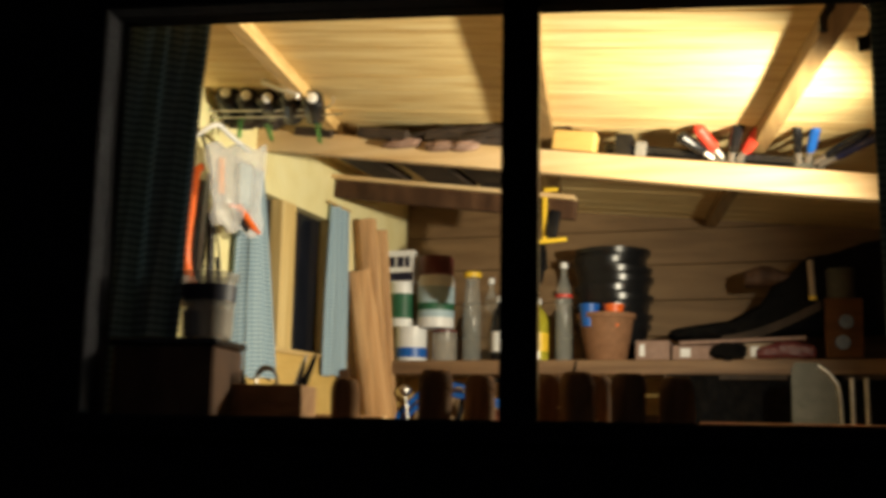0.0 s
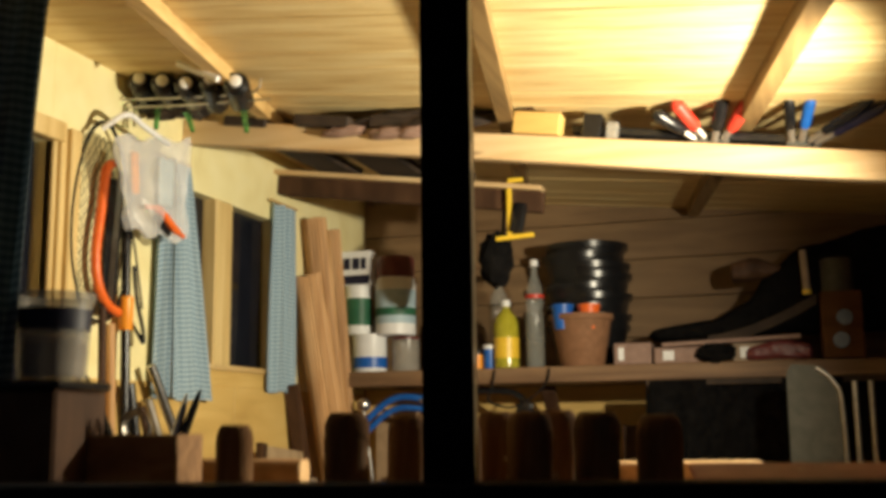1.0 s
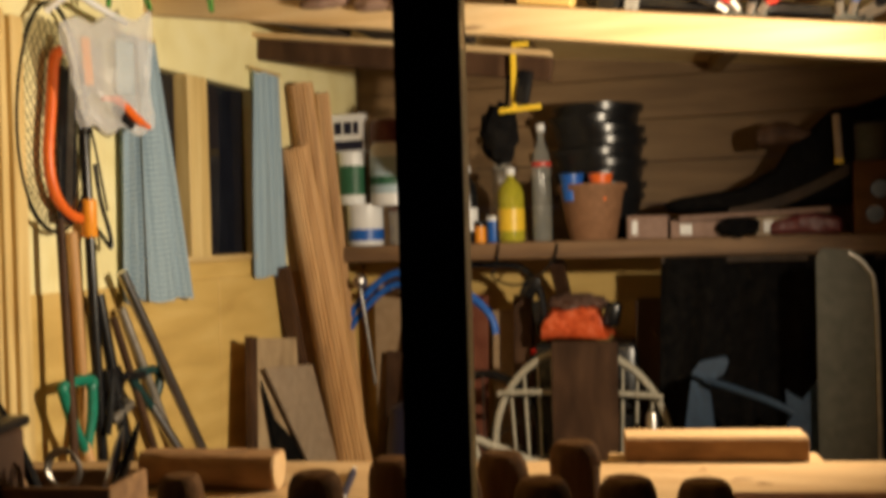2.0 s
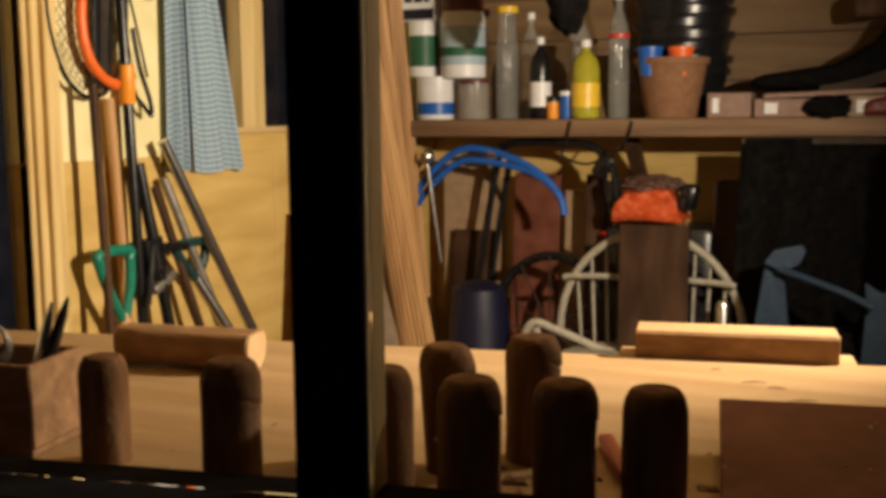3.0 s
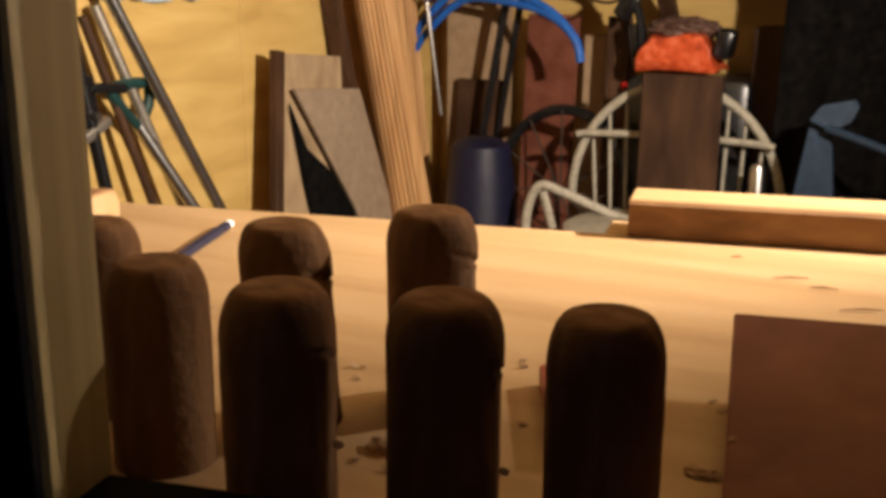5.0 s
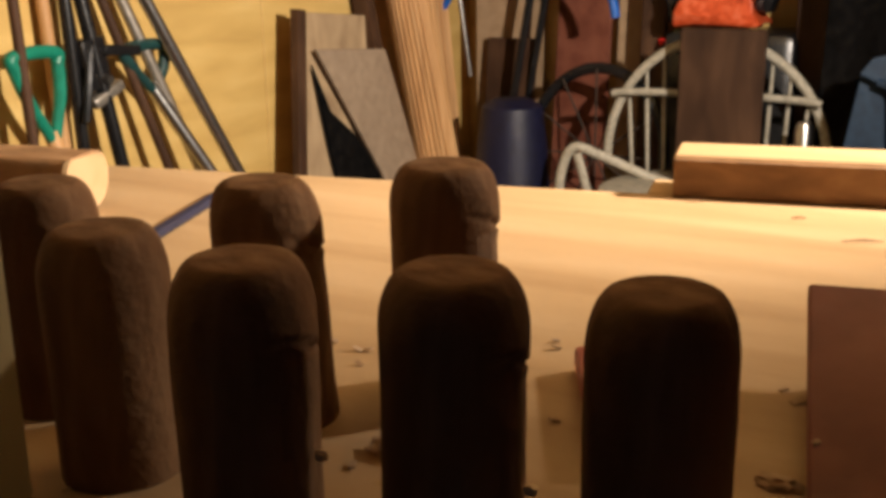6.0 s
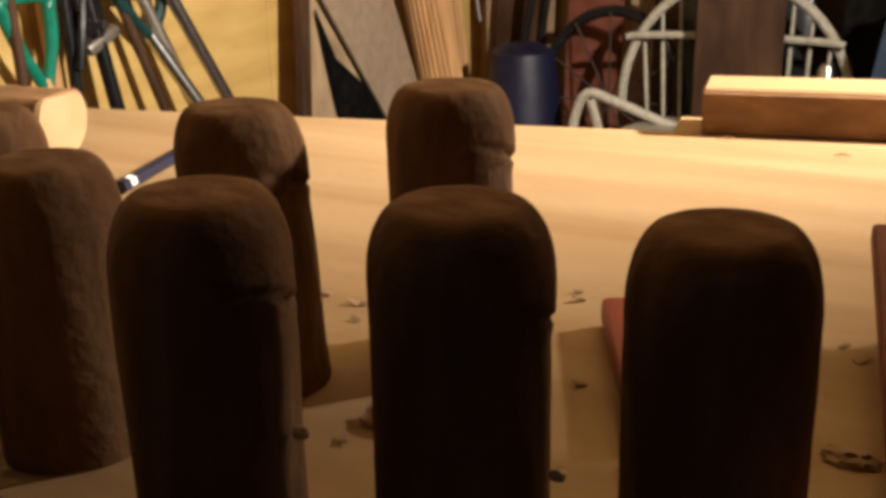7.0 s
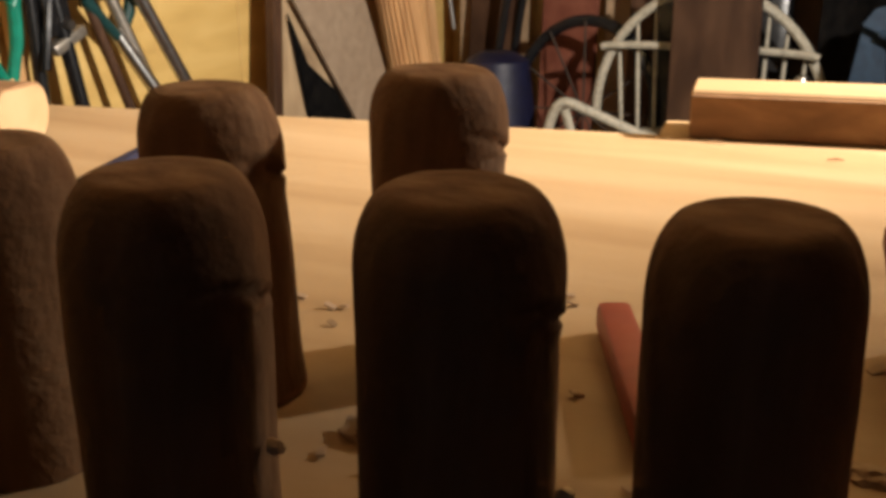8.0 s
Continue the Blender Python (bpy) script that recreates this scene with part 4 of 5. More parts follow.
def reed_roll(top, foot, r, n, label, material, flare=1.0):
    """A rolled mat of split reeds: rods side by side round a core, wider towards the foot."""
    t = thing("reed_roll", foot, label, "rolled mat", "rolled mats")
    a, b = Vector(top), Vector(foot)
    d = (b - a).normalized()
    e1 = d.orthogonal().normalized()
    e2 = d.cross(e1)
    part("core", rod(a, b, r * 0.86, r * 0.86 * flare, 20), DARKWOOD, t)
    rr = math.pi * r / n * 1.02
    for k in range(n):
        ang = 2 * math.pi * k / n
        off = (e1 * math.cos(ang) + e2 * math.sin(ang)) * (r - rr * 0.5 + 0.002 * noise.noise(Vector((k * 1.7, r * 50, 0))))
        jig = d * 0.012 * noise.noise(Vector((k * 3.3, 1.0, r)))
        thick = rr * (0.86 + 0.12 * noise.noise(Vector((k * 2.7, 5.0, r))))
        part("reed", rod(a + off + jig, b + off * flare + d * -0.01, thick, thick * flare, 7), material, t)
    return t


reed_roll((-1.595, 3.815, 1.437), (-1.44, 4.02, 0.02), 0.049, 26, "rolled split-reed mat leaning in the corner", REED, 1.35)
reed_roll((-1.600, 3.885, 1.655), (-1.50, 4.13, 0.02), 0.042, 20, "tall narrow rolled reed mat leaning in the corner", REED)
reed_roll((-1.605, 4.07, 1.645), (-1.54, 4.25, 0.02), 0.024, 12, "thin bundle of brown reeds leaning in the corner", REED)

# ---- shelf on the back wall ----
shelf = thing("wall_shelf", (-0.4, 4.5, 1.05), "long brown timber shelf on the back wall", "shelf")
part("plank", box((-0.32, 4.31, 1.079), (2.62, 0.376, 0.056), bev=0.004), mat("brown_shelf_wood", [(0.13, 0.072, 0.034), (0.19, 0.11, 0.055), (0.24, 0.145, 0.075)], 0.6, scale=(0.6, 8, 8), noise_scale=4), shelf)
for x in (-0.83, 0.45):
    part("bracket", box((x, 4.36, 0.94), (0.05, 0.03, 0.26), Matrix.Rotation(0.75, 3, "X"), 0.003), DARKWOOD, shelf, "dark wooden bracket")
ST = 1.1075


def tin(x, y, z, r, h, body, lid, label, band=None, lid_h=0.012):
    t = thing("tin", (x, y, z), label, "tin", "containers on the shelf")
    body_ = part("body", lathe((x, y, z + 0.0005), [(r * 0.97, 0), (r, 0.003), (r, h - lid_h)]), body, t)
    part("lid", lathe((x, y, z + h - lid_h + 0.0005), [(r * 1.03, 0), (r * 1.03, lid_h - 0.002), (r * 0.97, lid_h)]), lid, body_)
    if band:
        part("label_band", lathe((x, y, z + h * band[0]), [(r * 1.012, 0), (r * 1.012, h * band[1])]), band[2], body_, "coloured printed band")
    return t


def bottle(x, y, z, r, h, glass, cap, label, fill=None, neck=0.3):
    t = thing("bottle", (x, y, z), label, "bottle", "bottles on the shelf")
    hb = h * 0.62
    glass_ = part("glass", lathe((x, y, z + 0.0005), [(r * 0.9, 0), (r, 0.006), (r, hb), (r * 0.85, hb + 0.12 * h), (r * neck, hb + 0.24 * h), (r * neck, h - 0.025)]), glass, t)
    part("cap", lathe((x, y, z + h - 0.025), [(r * neck * 1.25, 0), (r * neck * 1.25, 0.022), (r * neck, 0.025)]), cap, glass_)
    if fill:
        part("label", lathe((x, y, z + h * 0.15), [(r * 1.015, 0), (r * 1.015, h * 0.3)]), fill, glass_, "paper label")
    return t


tin(-1.525, 4.25, ST, 0.066, 0.148, WHITE, WHITE, "white paint tin with a blue printed band", (0.12, 0.28, BLUE))
tin(-1.572, 4.25, ST + 0.149, 0.050, 0.19, WHITE, WHITE, "white canister with a dark green printed panel", (0.18, 0.56, DARKGREEN))
carton = thing("carton", (-1.575, 4.25, ST + 0.340), "white carton with a dark blue printed face", "carton")
part("box", box((-1.575, 4.25, ST + 0.340 + 0.068), (0.125, 0.07, 0.135), None, 0.002), WHITE, carton)
part("print", box((-1.575, 4.2135, ST + 0.340 + 0.022), (0.121, 0.002, 0.036), None, 0), NAVY, carton, "dark blue printed bar")
for x, w in ((-1.610, 0.028), (-1.572, 0.030), (-1.54, 0.02)):
    part("print", box((x, 4.2135, ST + 0.340 + 0.085), (w, 0.002, 0.045), None, 0), NAVY, carton, "dark blue printed bar")
tin(-1.375, 4.24, ST, 0.052, 0.132, TUBPLASTIC, MAROON, "squat cloudy plastic tub with a dark lid", None, 0.01)
jar = thing("large_jar", (-1.42, 4.25, ST + 0.155), "large plastic jar with a maroon lid and pale blue label", "jar")
jx, jy, jz = -1.42, 4.25, ST + 0.1395
jar_body = part("body", lathe((jx, jy, jz), [(0.072, 0), (0.078, 0.005), (0.078, 0.20), (0.066, 0.235)]), WHITE, jar)
part("label", lathe((jx, jy, jz + 0.045), [(0.0788, 0), (0.0788, 0.13)]), PALEBLUE, jar_body, "pale blue label")
part("label_mark", lathe((jx, jy, jz + 0.075), [(0.0794, 0), (0.0794, 0.03)]), DARKGREEN, jar_body, "dark printed bar")
part("lid", lathe((jx, jy, jz + 0.225), [(0.070, 0), (0.074, 0.004), (0.074, 0.070), (0.066, 0.082), (0.03, 0.088)]), MAROON, jar_body, "maroon screw lid")

bottle(-1.265, 4.27, ST, 0.040, 0.38, CLEAR, YELLOW, "tall clear bottle with a wide yellow cap", None, 0.75)
bottle(-1.20, 4.33, ST, 0.036, 0.36, CLEAR, WHITE, "tall clear plastic bottle")
bottle(-1.135, 4.24, ST, 0.036, 0.27, BLACK, WHITE, "dark plastic bottle with a white label", WHITE)
tin(-1.085, 4.22, ST, 0.020, 0.075, ORANGEY, BLACK, "small orange canister with a black cap", None, 0.02)
tin(-1.04, 4.23, ST, 0.024, 0.09, BLUE, WHITE, "small blue canister with white cap", None, 0.015)
bottle(-0.972, 4.22, ST, 0.046, 0.255, YELLOWLIQ, WHITE, "squat yellow-green plastic bottle with a bright yellow label", YELLOW)
bottle(-1.03, 4.34, ST, 0.040, 0.38, CLEAR, BLACK, "tall clear bottle behind the others")
red_ringed = bottle(-0.862, 4.22, ST, 0.034, 0.40, CLEAR, WHITE, "tall clear bottle with a red ring", None, 0.36)
part("ring", lathe((-0.862, 4.22, ST + 0.255), [(0.0353, 0), (0.0353, 0.014)]), RED, red_ringed, "red band")

pot = thing("brown_plant_pot", (-0.69, 4.22, ST), "brown plastic plant pot holding small pots", "plant pot")
part("wall", lathe((-0.69, 4.22, ST + 0.0005), [(0.078, 0), (0.080, 0.003), (0.108, 0.165), (0.116, 0.166), (0.117, 0.186), (0.108, 0.187), (0.103, 0.165), (0.07, 0.01)]), TERRACOTTA, pot)
for x, y, m_, z, lab in ((-0.745, 4.155, BLUE, 0.132, "small bright blue pot in the brown pot"), (-0.650, 4.16, ORANGE, 0.130, "small orange pot in the brown pot")):
    t = thing("small_pot", (x, y, ST + z), lab, "plant pot", "small pots")
    part("wall", lathe((x, y, ST + z), [(0.030, 0), (0.038, 0.075), (0.041, 0.076), (0.041, 0.088), (0.034, 0.088), (0.028, 0.02)]), m_, t)
for k in range(9):
    z = ST + 0.0005 + k * 0.038
    t = thing("black_plant_pot", (-0.690, 4.37, z), "stacked black plastic plant pot with a rolled rim", "plant pot", "stack of black pots")
    w = 0.022 * noise.noise(Vector((k * 2.23, 0.4, 0)))
    part("wall", lathe((-0.690 + w, 4.37, z), [(0.108, 0), (0.112, 0.003), (0.145, 0.135), (0.155, 0.136), (0.157, 0.158), (0.148, 0.160), (0.138, 0.135), (0.10, 0.01)], 32), BLACK, t)

for k, (x, w, z, h, m_, lab) in enumerate(((-0.50, 0.13, ST, 0.075, PINKCARD, "faded pink carton on the shelf"), (-0.30, 0.25, ST, 0.055, PINKCARD, "flat faded packet on the shelf"), (-0.06, 0.20, ST, 0.062, GREYBOARD, "flat grey packet on the shelf"))):
    t = thing("packet", (x, 4.2, z), lab, "packet", "packets on the shelf")
    part("box", box((x, 4.2, z + h / 2 + 0.0005), (w, 0.10, h), None, 0.003), m_, t)
    part("print", box((x - w * 0.3, 4.1485, z + h / 2), (w * 0.15, 0.002, h * 0.6), None, 0), WHITE, t, "white printed patch")



def draped(x0, x1, top, low, y, depth, seed, folds_=0.012):
    """A soft band of cloth along the shelf, thick in the middle, with folds that run down its length."""
    bm = bmesh.new()
    rings, n, m_ = [], 28, 48
    for i in range(m_ + 1):
        f = i / m_
        x = x0 + (x1 - x0) * f
        zt_, zl = top(f), low(f)
        end = min(1.0, math.sqrt(max(0.0, 1 - (1 - min(f, 1 - f) / 0.06) ** 2)) if min(f, 1 - f) < 0.06 else 1.0)
        ring = []
        for k in range(n):
            a = 2 * math.pi * k / n
            c_, s_ = math.cos(a), math.sin(a)
            q = Vector((x * 5 + seed, c_ * 1.6, s_ * 1.6 + f * 2))
            w = 1 + folds_ * 6 * noise.noise(q * 1.7) + folds_ * 2.5 * noise.noise(q * 5)
            yy = y + depth / 2 * math.copysign(abs(c_) ** 0.7, c_) * w * max(end, 0.05)
            zz = (zt_ + zl) / 2 + (zt_ - zl) / 2 * math.copysign(abs(s_) ** 0.7, s_) * (w if s_ > 0 else 1) * max(end, 0.05)
            ring.append(bm.verts.new((x, yy, zz)))
        rings.append(ring)
    for a, b in zip(rings, rings[1:]):
        for k in range(n):
            bm.faces.new((a[k], b[k], b[(k + 1) % n], a[(k + 1) % n]))
    bm.faces.new(rings[0])
    bm.faces.new(list(reversed(rings[-1])))
    bmesh.ops.recalc_face_normals(bm, faces=bm.faces)
    return bm


def ramp(*knots):
    def at(f):
        for (a, za), (b, zb) in zip(knots, knots[1:]):
            if f <= b:
                g = (f - a) / (b - a)
                g = g * g * (3 - 2 * g) * 0.5 + g * 0.5
                return za + (zb - za) * g
        return knots[-1][1]
    return at


coat = thing("black_coat", (0.1, 4.26, ST), "smooth black coat draped over the things on the shelf", "coat")
part("cloth", draped(-0.46, 0.62, ramp((0, 1.235), (0.22, 1.262), (0.34, 1.33), (0.37, 1.40), (0.50, 1.50), (0.75, 1.56), (1, 1.55)), ramp((0, 1.19), (0.25, 1.185), (0.5, 1.20), (1, 1.21)), 4.28, 0.20, 3.3), BLACKCLOTH, coat)
part("sleeve", draped(-0.16, 0.02, ramp((0, 1.455), (0.4, 1.475), (1, 1.44)), ramp((0, 1.39), (1, 1.40)), 4.25, 0.09, 5.1, 0.02), DARKWOOD, coat, "rust-brown lining")
strap = thing("grey_strap", (-0.05, 4.13, ST), "worn dark brown webbing strap rising along the coat", "strap")
part("webbing", sheet(lambda s_, q: (-0.24 + 0.36 * s_, 4.165 - 0.03 * s_ - 0.01 * q, 1.20 + 0.125 * s_ ** 1.6 - 0.035 * q), 24, 3, 0.004), OLDWOOD, strap)
pale = thing("pale_strip", (-0.16, 4.125, ST), "pale flat strip lying on the packets", "strip")
part("strip", box((-0.165, 4.14, 1.1785), (0.46, 0.03, 0.014), Matrix.Rotation(-0.035, 3, "Y"), 0.003), PINKCARD, pale)
lumps = thing("dark_glove", (-0.21, 4.13, ST), "dark rounded leather glove on the shelf edge", "glove")
part("leather", lump((-0.215, 4.135, ST + 0.030), (0.065, 0.028, 0.036), 3.3, 0.25, 3), BLACKCLOTH, lumps)
red_rag = thing("dark_red_rag", (-0.02, 4.14, ST), "dark red rag stuffed on the shelf", "rag")
part("cloth", draped(-0.12, 0.10, ramp((0, 1.15), (0.5, 1.185), (1, 1.16)), ramp((0, ST + 0.001), (1, ST + 0.001)), 4.17, 0.07, 8.0, 0.02), MAROON, red_rag)
tan = thing("tan_box", (0.185, 4.18, ST), "tan cardboard box with dark round holes on the shelf", "box")
part("box", box((0.195, 4.19, ST + 0.112), (0.13, 0.14, 0.222), Matrix.Rotation(0.04, 3, "Z"), 0.004), WORNBOARD, tan)
for x, z in ((0.205, 0.135), (0.19, 0.06)):
    part("hole", tube(bmesh.new(), [(x, 4.122, ST + z), (x, 4.108, ST + z)], 0.026, 16), BLACK, tan, "dark round stopper")
cup = thing("grey_tube", (0.09, 4.10, 1.38), "dull grey plastic tube tucked beside the coat", "tube")
part("tube", rod((0.092, 4.13, 1.34), (0.086, 4.15, 1.475), 0.012), GREYBOARD, cup)
part("cap", rod((0.092, 4.13, 1.325), (0.092, 4.13, 1.34), 0.014), YELLOW, cup, "yellow cap")
grey_tin = thing("dull_tin", (0.17, 4.20, ST + 0.2245), "dull metal tin on the cardboard box", "tin")
part("body", lathe((0.19, 4.19, ST + 0.2245), [(0.05, 0), (0.052, 0.004), (0.052, 0.11), (0.045, 0.115)]), DARKGREY, grey_tin)

# ---- stored against the back wall ----
mower = thing("lawn_mower", (-0.75, 4.3, 0), "orange lawn mower stored upright with a black folding handle", "lawn mower")
bar = smooth_path([(-1.40, 4.22, 0.30), (-1.345, 4.22, 0.62), (-1.28, 4.22, 0.97), (-1.25, 4.22, 1.018), (-1.18, 4.22, 1.03), (-1.00, 4.22, 1.028), (-0.925, 4.22, 1.005), (-0.875, 4.22, 0.93), (-0.86, 4.22, 0.80)], 5)
part("handle", tube(bmesh.new(), bar, 0.0125, 10), BLACK, mower)
part("stay", rod((-1.25, 4.26, 0.98), (-1.40, 4.30, 0.22), 0.011), BLACK, mower)
part("switch_box", box((-0.905, 4.20, 0.955), (0.05, 0.04, 0.075), Matrix.Rotation(0.5, 3, "Y"), 0.008, 2), BLACK, mower)
bm = box((-0.755, 4.24, 0.826), (0.235, 0.15, 0.10), None, 0.010, 2)
bmesh.ops.subdivide_edges(bm, edges=list(bm.edges), cuts=2, use_grid_fill=True)
for v in bm.verts:
    v.co.x = -0.760 + (v.co.x + 0.755) * (1.02 - 4.2 * max(0.0, v.co.z - 0.785))
    v.co += Vector((noise.noise(v.co * 22), noise.noise(v.co * 22 + Vector((7, 0, 0))), noise.noise(v.co * 20 + Vector((0, 5, 0))))) * 0.016
part("cowl", bm, mat("faded_orange_cowl", [(0.38, 0.045, 0.008), (0.62, 0.09, 0.018), (0.74, 0.17, 0.07)], 0.35, noise_scale=5, bump=0.05, bump_scale=20), mower, "crumpled orange engine cover")
part("motor", lump((-0.76, 4.28, 0.890), (0.10, 0.07, 0.036), 2.0, 0.3, 4), TERRACOTTA_DARK, mower, "dusty brown engine top")
part("cap", box((-0.635, 4.25, 0.855), (0.05, 0.09, 0.085), Matrix.Rotation(0.2, 3, "Y"), 0.015, 2), BLACK, mower)
part("cap", box((-0.885, 4.26, 0.84), (0.04, 0.08, 0.13), Matrix.Rotation(-0.15, 3, "Y"), 0.012, 2), BLACK, mower)
part("deck", box((-0.735, 4.34, 0.43), (0.36, 0.22, 0.66), None, 0.03, 2), BLACK, mower)
part("knob", lathe((-0.886, 4.14, 0.73), [(0.006, 0), (0.010, 0.004), (0.010, 0.012), (0.005, 0.016)]), REDLED, mower, "small red knob")
for x in (-0.93, -0.54):
    part("wheel", tube(bmesh.new(), [(x - 0.02, 4.36, 0.10), (x + 0.02, 4.36, 0.10)], 0.0995, 24), BLACK, mower)

dark_panel = thing("dark_plank", (-0.69, 3.98, 0), "dark brown plank standing before the white chair", "plank")
part("board", box((-0.685, 3.985, 0.395), (0.212, 0.022, 0.788), Matrix.Rotation(-0.03, 3, "X"), 0.004), DARKWOOD, dark_panel)

# the bow-back chair
chair = thing("windsor_chair", (-0.72, 4.07, 0), "worn white spindle-back chair behind the workbench", "chair")
CX, CY, SEAT = -0.72, 4.09, 0.40
bow = [(CX + 0.292 * math.cos(a), CY - 0.01 * math.sin(a), SEAT + 0.03 + 0.325 * math.sin(a)) for a in (math.pi * k / 28 for k in range(29))]
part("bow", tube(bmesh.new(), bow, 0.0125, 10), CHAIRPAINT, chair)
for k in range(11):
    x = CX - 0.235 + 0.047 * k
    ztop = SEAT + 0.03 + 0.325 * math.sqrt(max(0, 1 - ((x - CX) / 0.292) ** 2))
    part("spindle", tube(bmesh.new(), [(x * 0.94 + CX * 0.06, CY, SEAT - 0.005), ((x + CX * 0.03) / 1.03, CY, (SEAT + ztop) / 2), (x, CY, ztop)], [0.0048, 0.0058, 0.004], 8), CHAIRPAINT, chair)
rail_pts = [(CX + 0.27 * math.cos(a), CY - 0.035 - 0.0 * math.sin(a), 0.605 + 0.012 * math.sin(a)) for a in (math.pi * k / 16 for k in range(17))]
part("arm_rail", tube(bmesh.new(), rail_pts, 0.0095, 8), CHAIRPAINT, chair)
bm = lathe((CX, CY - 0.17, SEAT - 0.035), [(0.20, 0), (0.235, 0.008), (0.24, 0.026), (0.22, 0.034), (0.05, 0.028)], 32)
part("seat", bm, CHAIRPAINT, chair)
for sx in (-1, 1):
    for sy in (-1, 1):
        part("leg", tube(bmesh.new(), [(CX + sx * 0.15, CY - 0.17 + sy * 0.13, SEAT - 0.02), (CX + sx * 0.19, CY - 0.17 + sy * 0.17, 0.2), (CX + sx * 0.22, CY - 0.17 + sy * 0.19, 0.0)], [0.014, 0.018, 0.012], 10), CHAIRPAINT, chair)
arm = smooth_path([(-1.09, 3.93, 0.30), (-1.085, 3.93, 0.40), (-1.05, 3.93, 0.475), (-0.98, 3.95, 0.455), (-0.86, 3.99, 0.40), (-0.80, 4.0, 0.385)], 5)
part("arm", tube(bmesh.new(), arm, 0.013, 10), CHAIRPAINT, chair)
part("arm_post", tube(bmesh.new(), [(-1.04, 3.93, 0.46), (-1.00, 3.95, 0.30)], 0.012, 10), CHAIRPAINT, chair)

hose = thing("blue_hose", (-1.3, 4.15, 0.9), "bright blue plastic hose looped over the stored boards", "hose")
for dz, r in ((0.0, 0.0125), (-0.045, 0.0115)):
    pts = smooth_path([(-1.58, 4.16, 0.82 + dz), (-1.52, 4.16, 0.91 + dz), (-1.40, 4.16, 1.003 + dz * 0.9), (-1.27, 4.15, 1.0 + dz * 0.8), (-1.12, 4.13, 0.945 + dz * 0.3), (-1.03, 4.12, 0.865), (-1.01, 4.12, 0.80)], 6)
    part("loop", tube(bmesh.new(), pts, r, 10), BLUE, hose)
part("joint", rod((-1.285, 4.155, 1.0), (-1.255, 4.15, 0.992), 0.016), STEEL, hose, "bright metal joint")

knob = thing("chrome_ball", (-1.478, 4.14, 1.0), "small bright chrome ball fitting", "fitting")
bm = bmesh.new()
bmesh.ops.create_uvsphere(bm, u_segments=20, v_segments=14, radius=0.026, matrix=Matrix.Translation((-1.50, 4.12, 0.984)))
part("ball", bm, mat("chrome", [(0.8, 0.8, 0.8), (0.92, 0.92, 0.92)], 0.32, 1.0, bump=0), knob)
part("stem", rod((-1.50, 4.12, 0.965), (-1.46, 4.14, 0.62), 0.007), STEEL, knob)

for name, c, s_, rot, m_, lab in (
        ("brown_board", (-1.20, 4.36, 0.46), (0.17, 0.018, 0.92), -0.10, REDBROWN, "tall red-brown board leaning on the back wall"),
        ("cardboard_box", (-1.45, 4.40, 0.485), (0.17, 0.14, 0.97), 0.0, CARD, "tall brown cardboard box against the back wall"),
        ("dark_board", (-1.40, 4.27, 0.36), (0.16, 0.018, 0.72), -0.10, DARKWOOD, "dark board leaning against a box"),
        ("pale_board", (-1.045, 4.42, 0.43), (0.13, 0.016, 0.86), -0.05, CARD, "pale board leaning on the back wall"),
        ("black_board", (-0.965, 4.31, 0.46), (0.07, 0.03, 0.92), -0.06, DARKWOOD, "narrow dark board beside the mower"),
        ("dark_crate", (-0.50, 4.36, 0.45), (0.13, 0.16, 0.90), 0.0, DARKWOOD, "dark upright crate behind the chair")):
    t = thing(name, (c[0], c[1], 0), lab, name.split("_")[1])
    part("sheet" if s_[1] < 0.05 else "body", box(c, s_, Matrix.Rotation(rot, 3, "X"), 0.003), m_, t)
navy = thing("navy_bucket", (-1.27, 4.02, 0), "dark blue plastic bucket upside down", "bucket")
part("wall", lathe((-1.27, 4.02, 0.0), [(0.125, 0), (0.12, 0.02), (0.10, 0.45), (0.085, 0.56), (0.05, 0.58)]), NAVY, navy)
wheel = thing("old_wheel", (-1.06, 4.08, 0), "dark spoked wheel leaning by the mower", "wheel")
ring = [(-1.06 + 0.20 * math.cos(a) , 4.12 + 0.03 * math.sin(a), 0.42 + 0.24 * math.sin(a)) for a in (2 * math.pi * k / 36 for k in range(36))]
part("rim", tube(bmesh.new(), ring, 0.016, 8, True), BLACK, wheel)
for k in range(6):
    a = math.pi * k / 6
    part("spoke", rod((-1.06 + 0.2 * math.cos(a), 4.12, 0.42 + 0.24 * math.sin(a)), (-1.06 - 0.2 * math.cos(a), 4.12, 0.42 - 0.24 * math.sin(a)), 0.003, n=6), OLDWOOD, wheel)
part("prop", rod((-1.06, 4.14, 0.18), (-1.06, 4.14, 0.0), 0.015), BLACK, wheel)
cord = thing("power_cord", (-0.95, 4.11, 1.05), "thin black cord hanging from the shelf", "cord")
part("flex", tube(bmesh.new(), smooth_path([(-0.99, 4.115, 1.10), (-1.00, 4.105, 1.03), (-1.01, 4.10, 0.99), (-0.93, 4.10, 0.965), (-0.85, 4.10, 1.0), (-0.80, 4.105, 1.05), (-0.79, 4.115, 1.10)]), 0.004, 6), BLACK, cord)

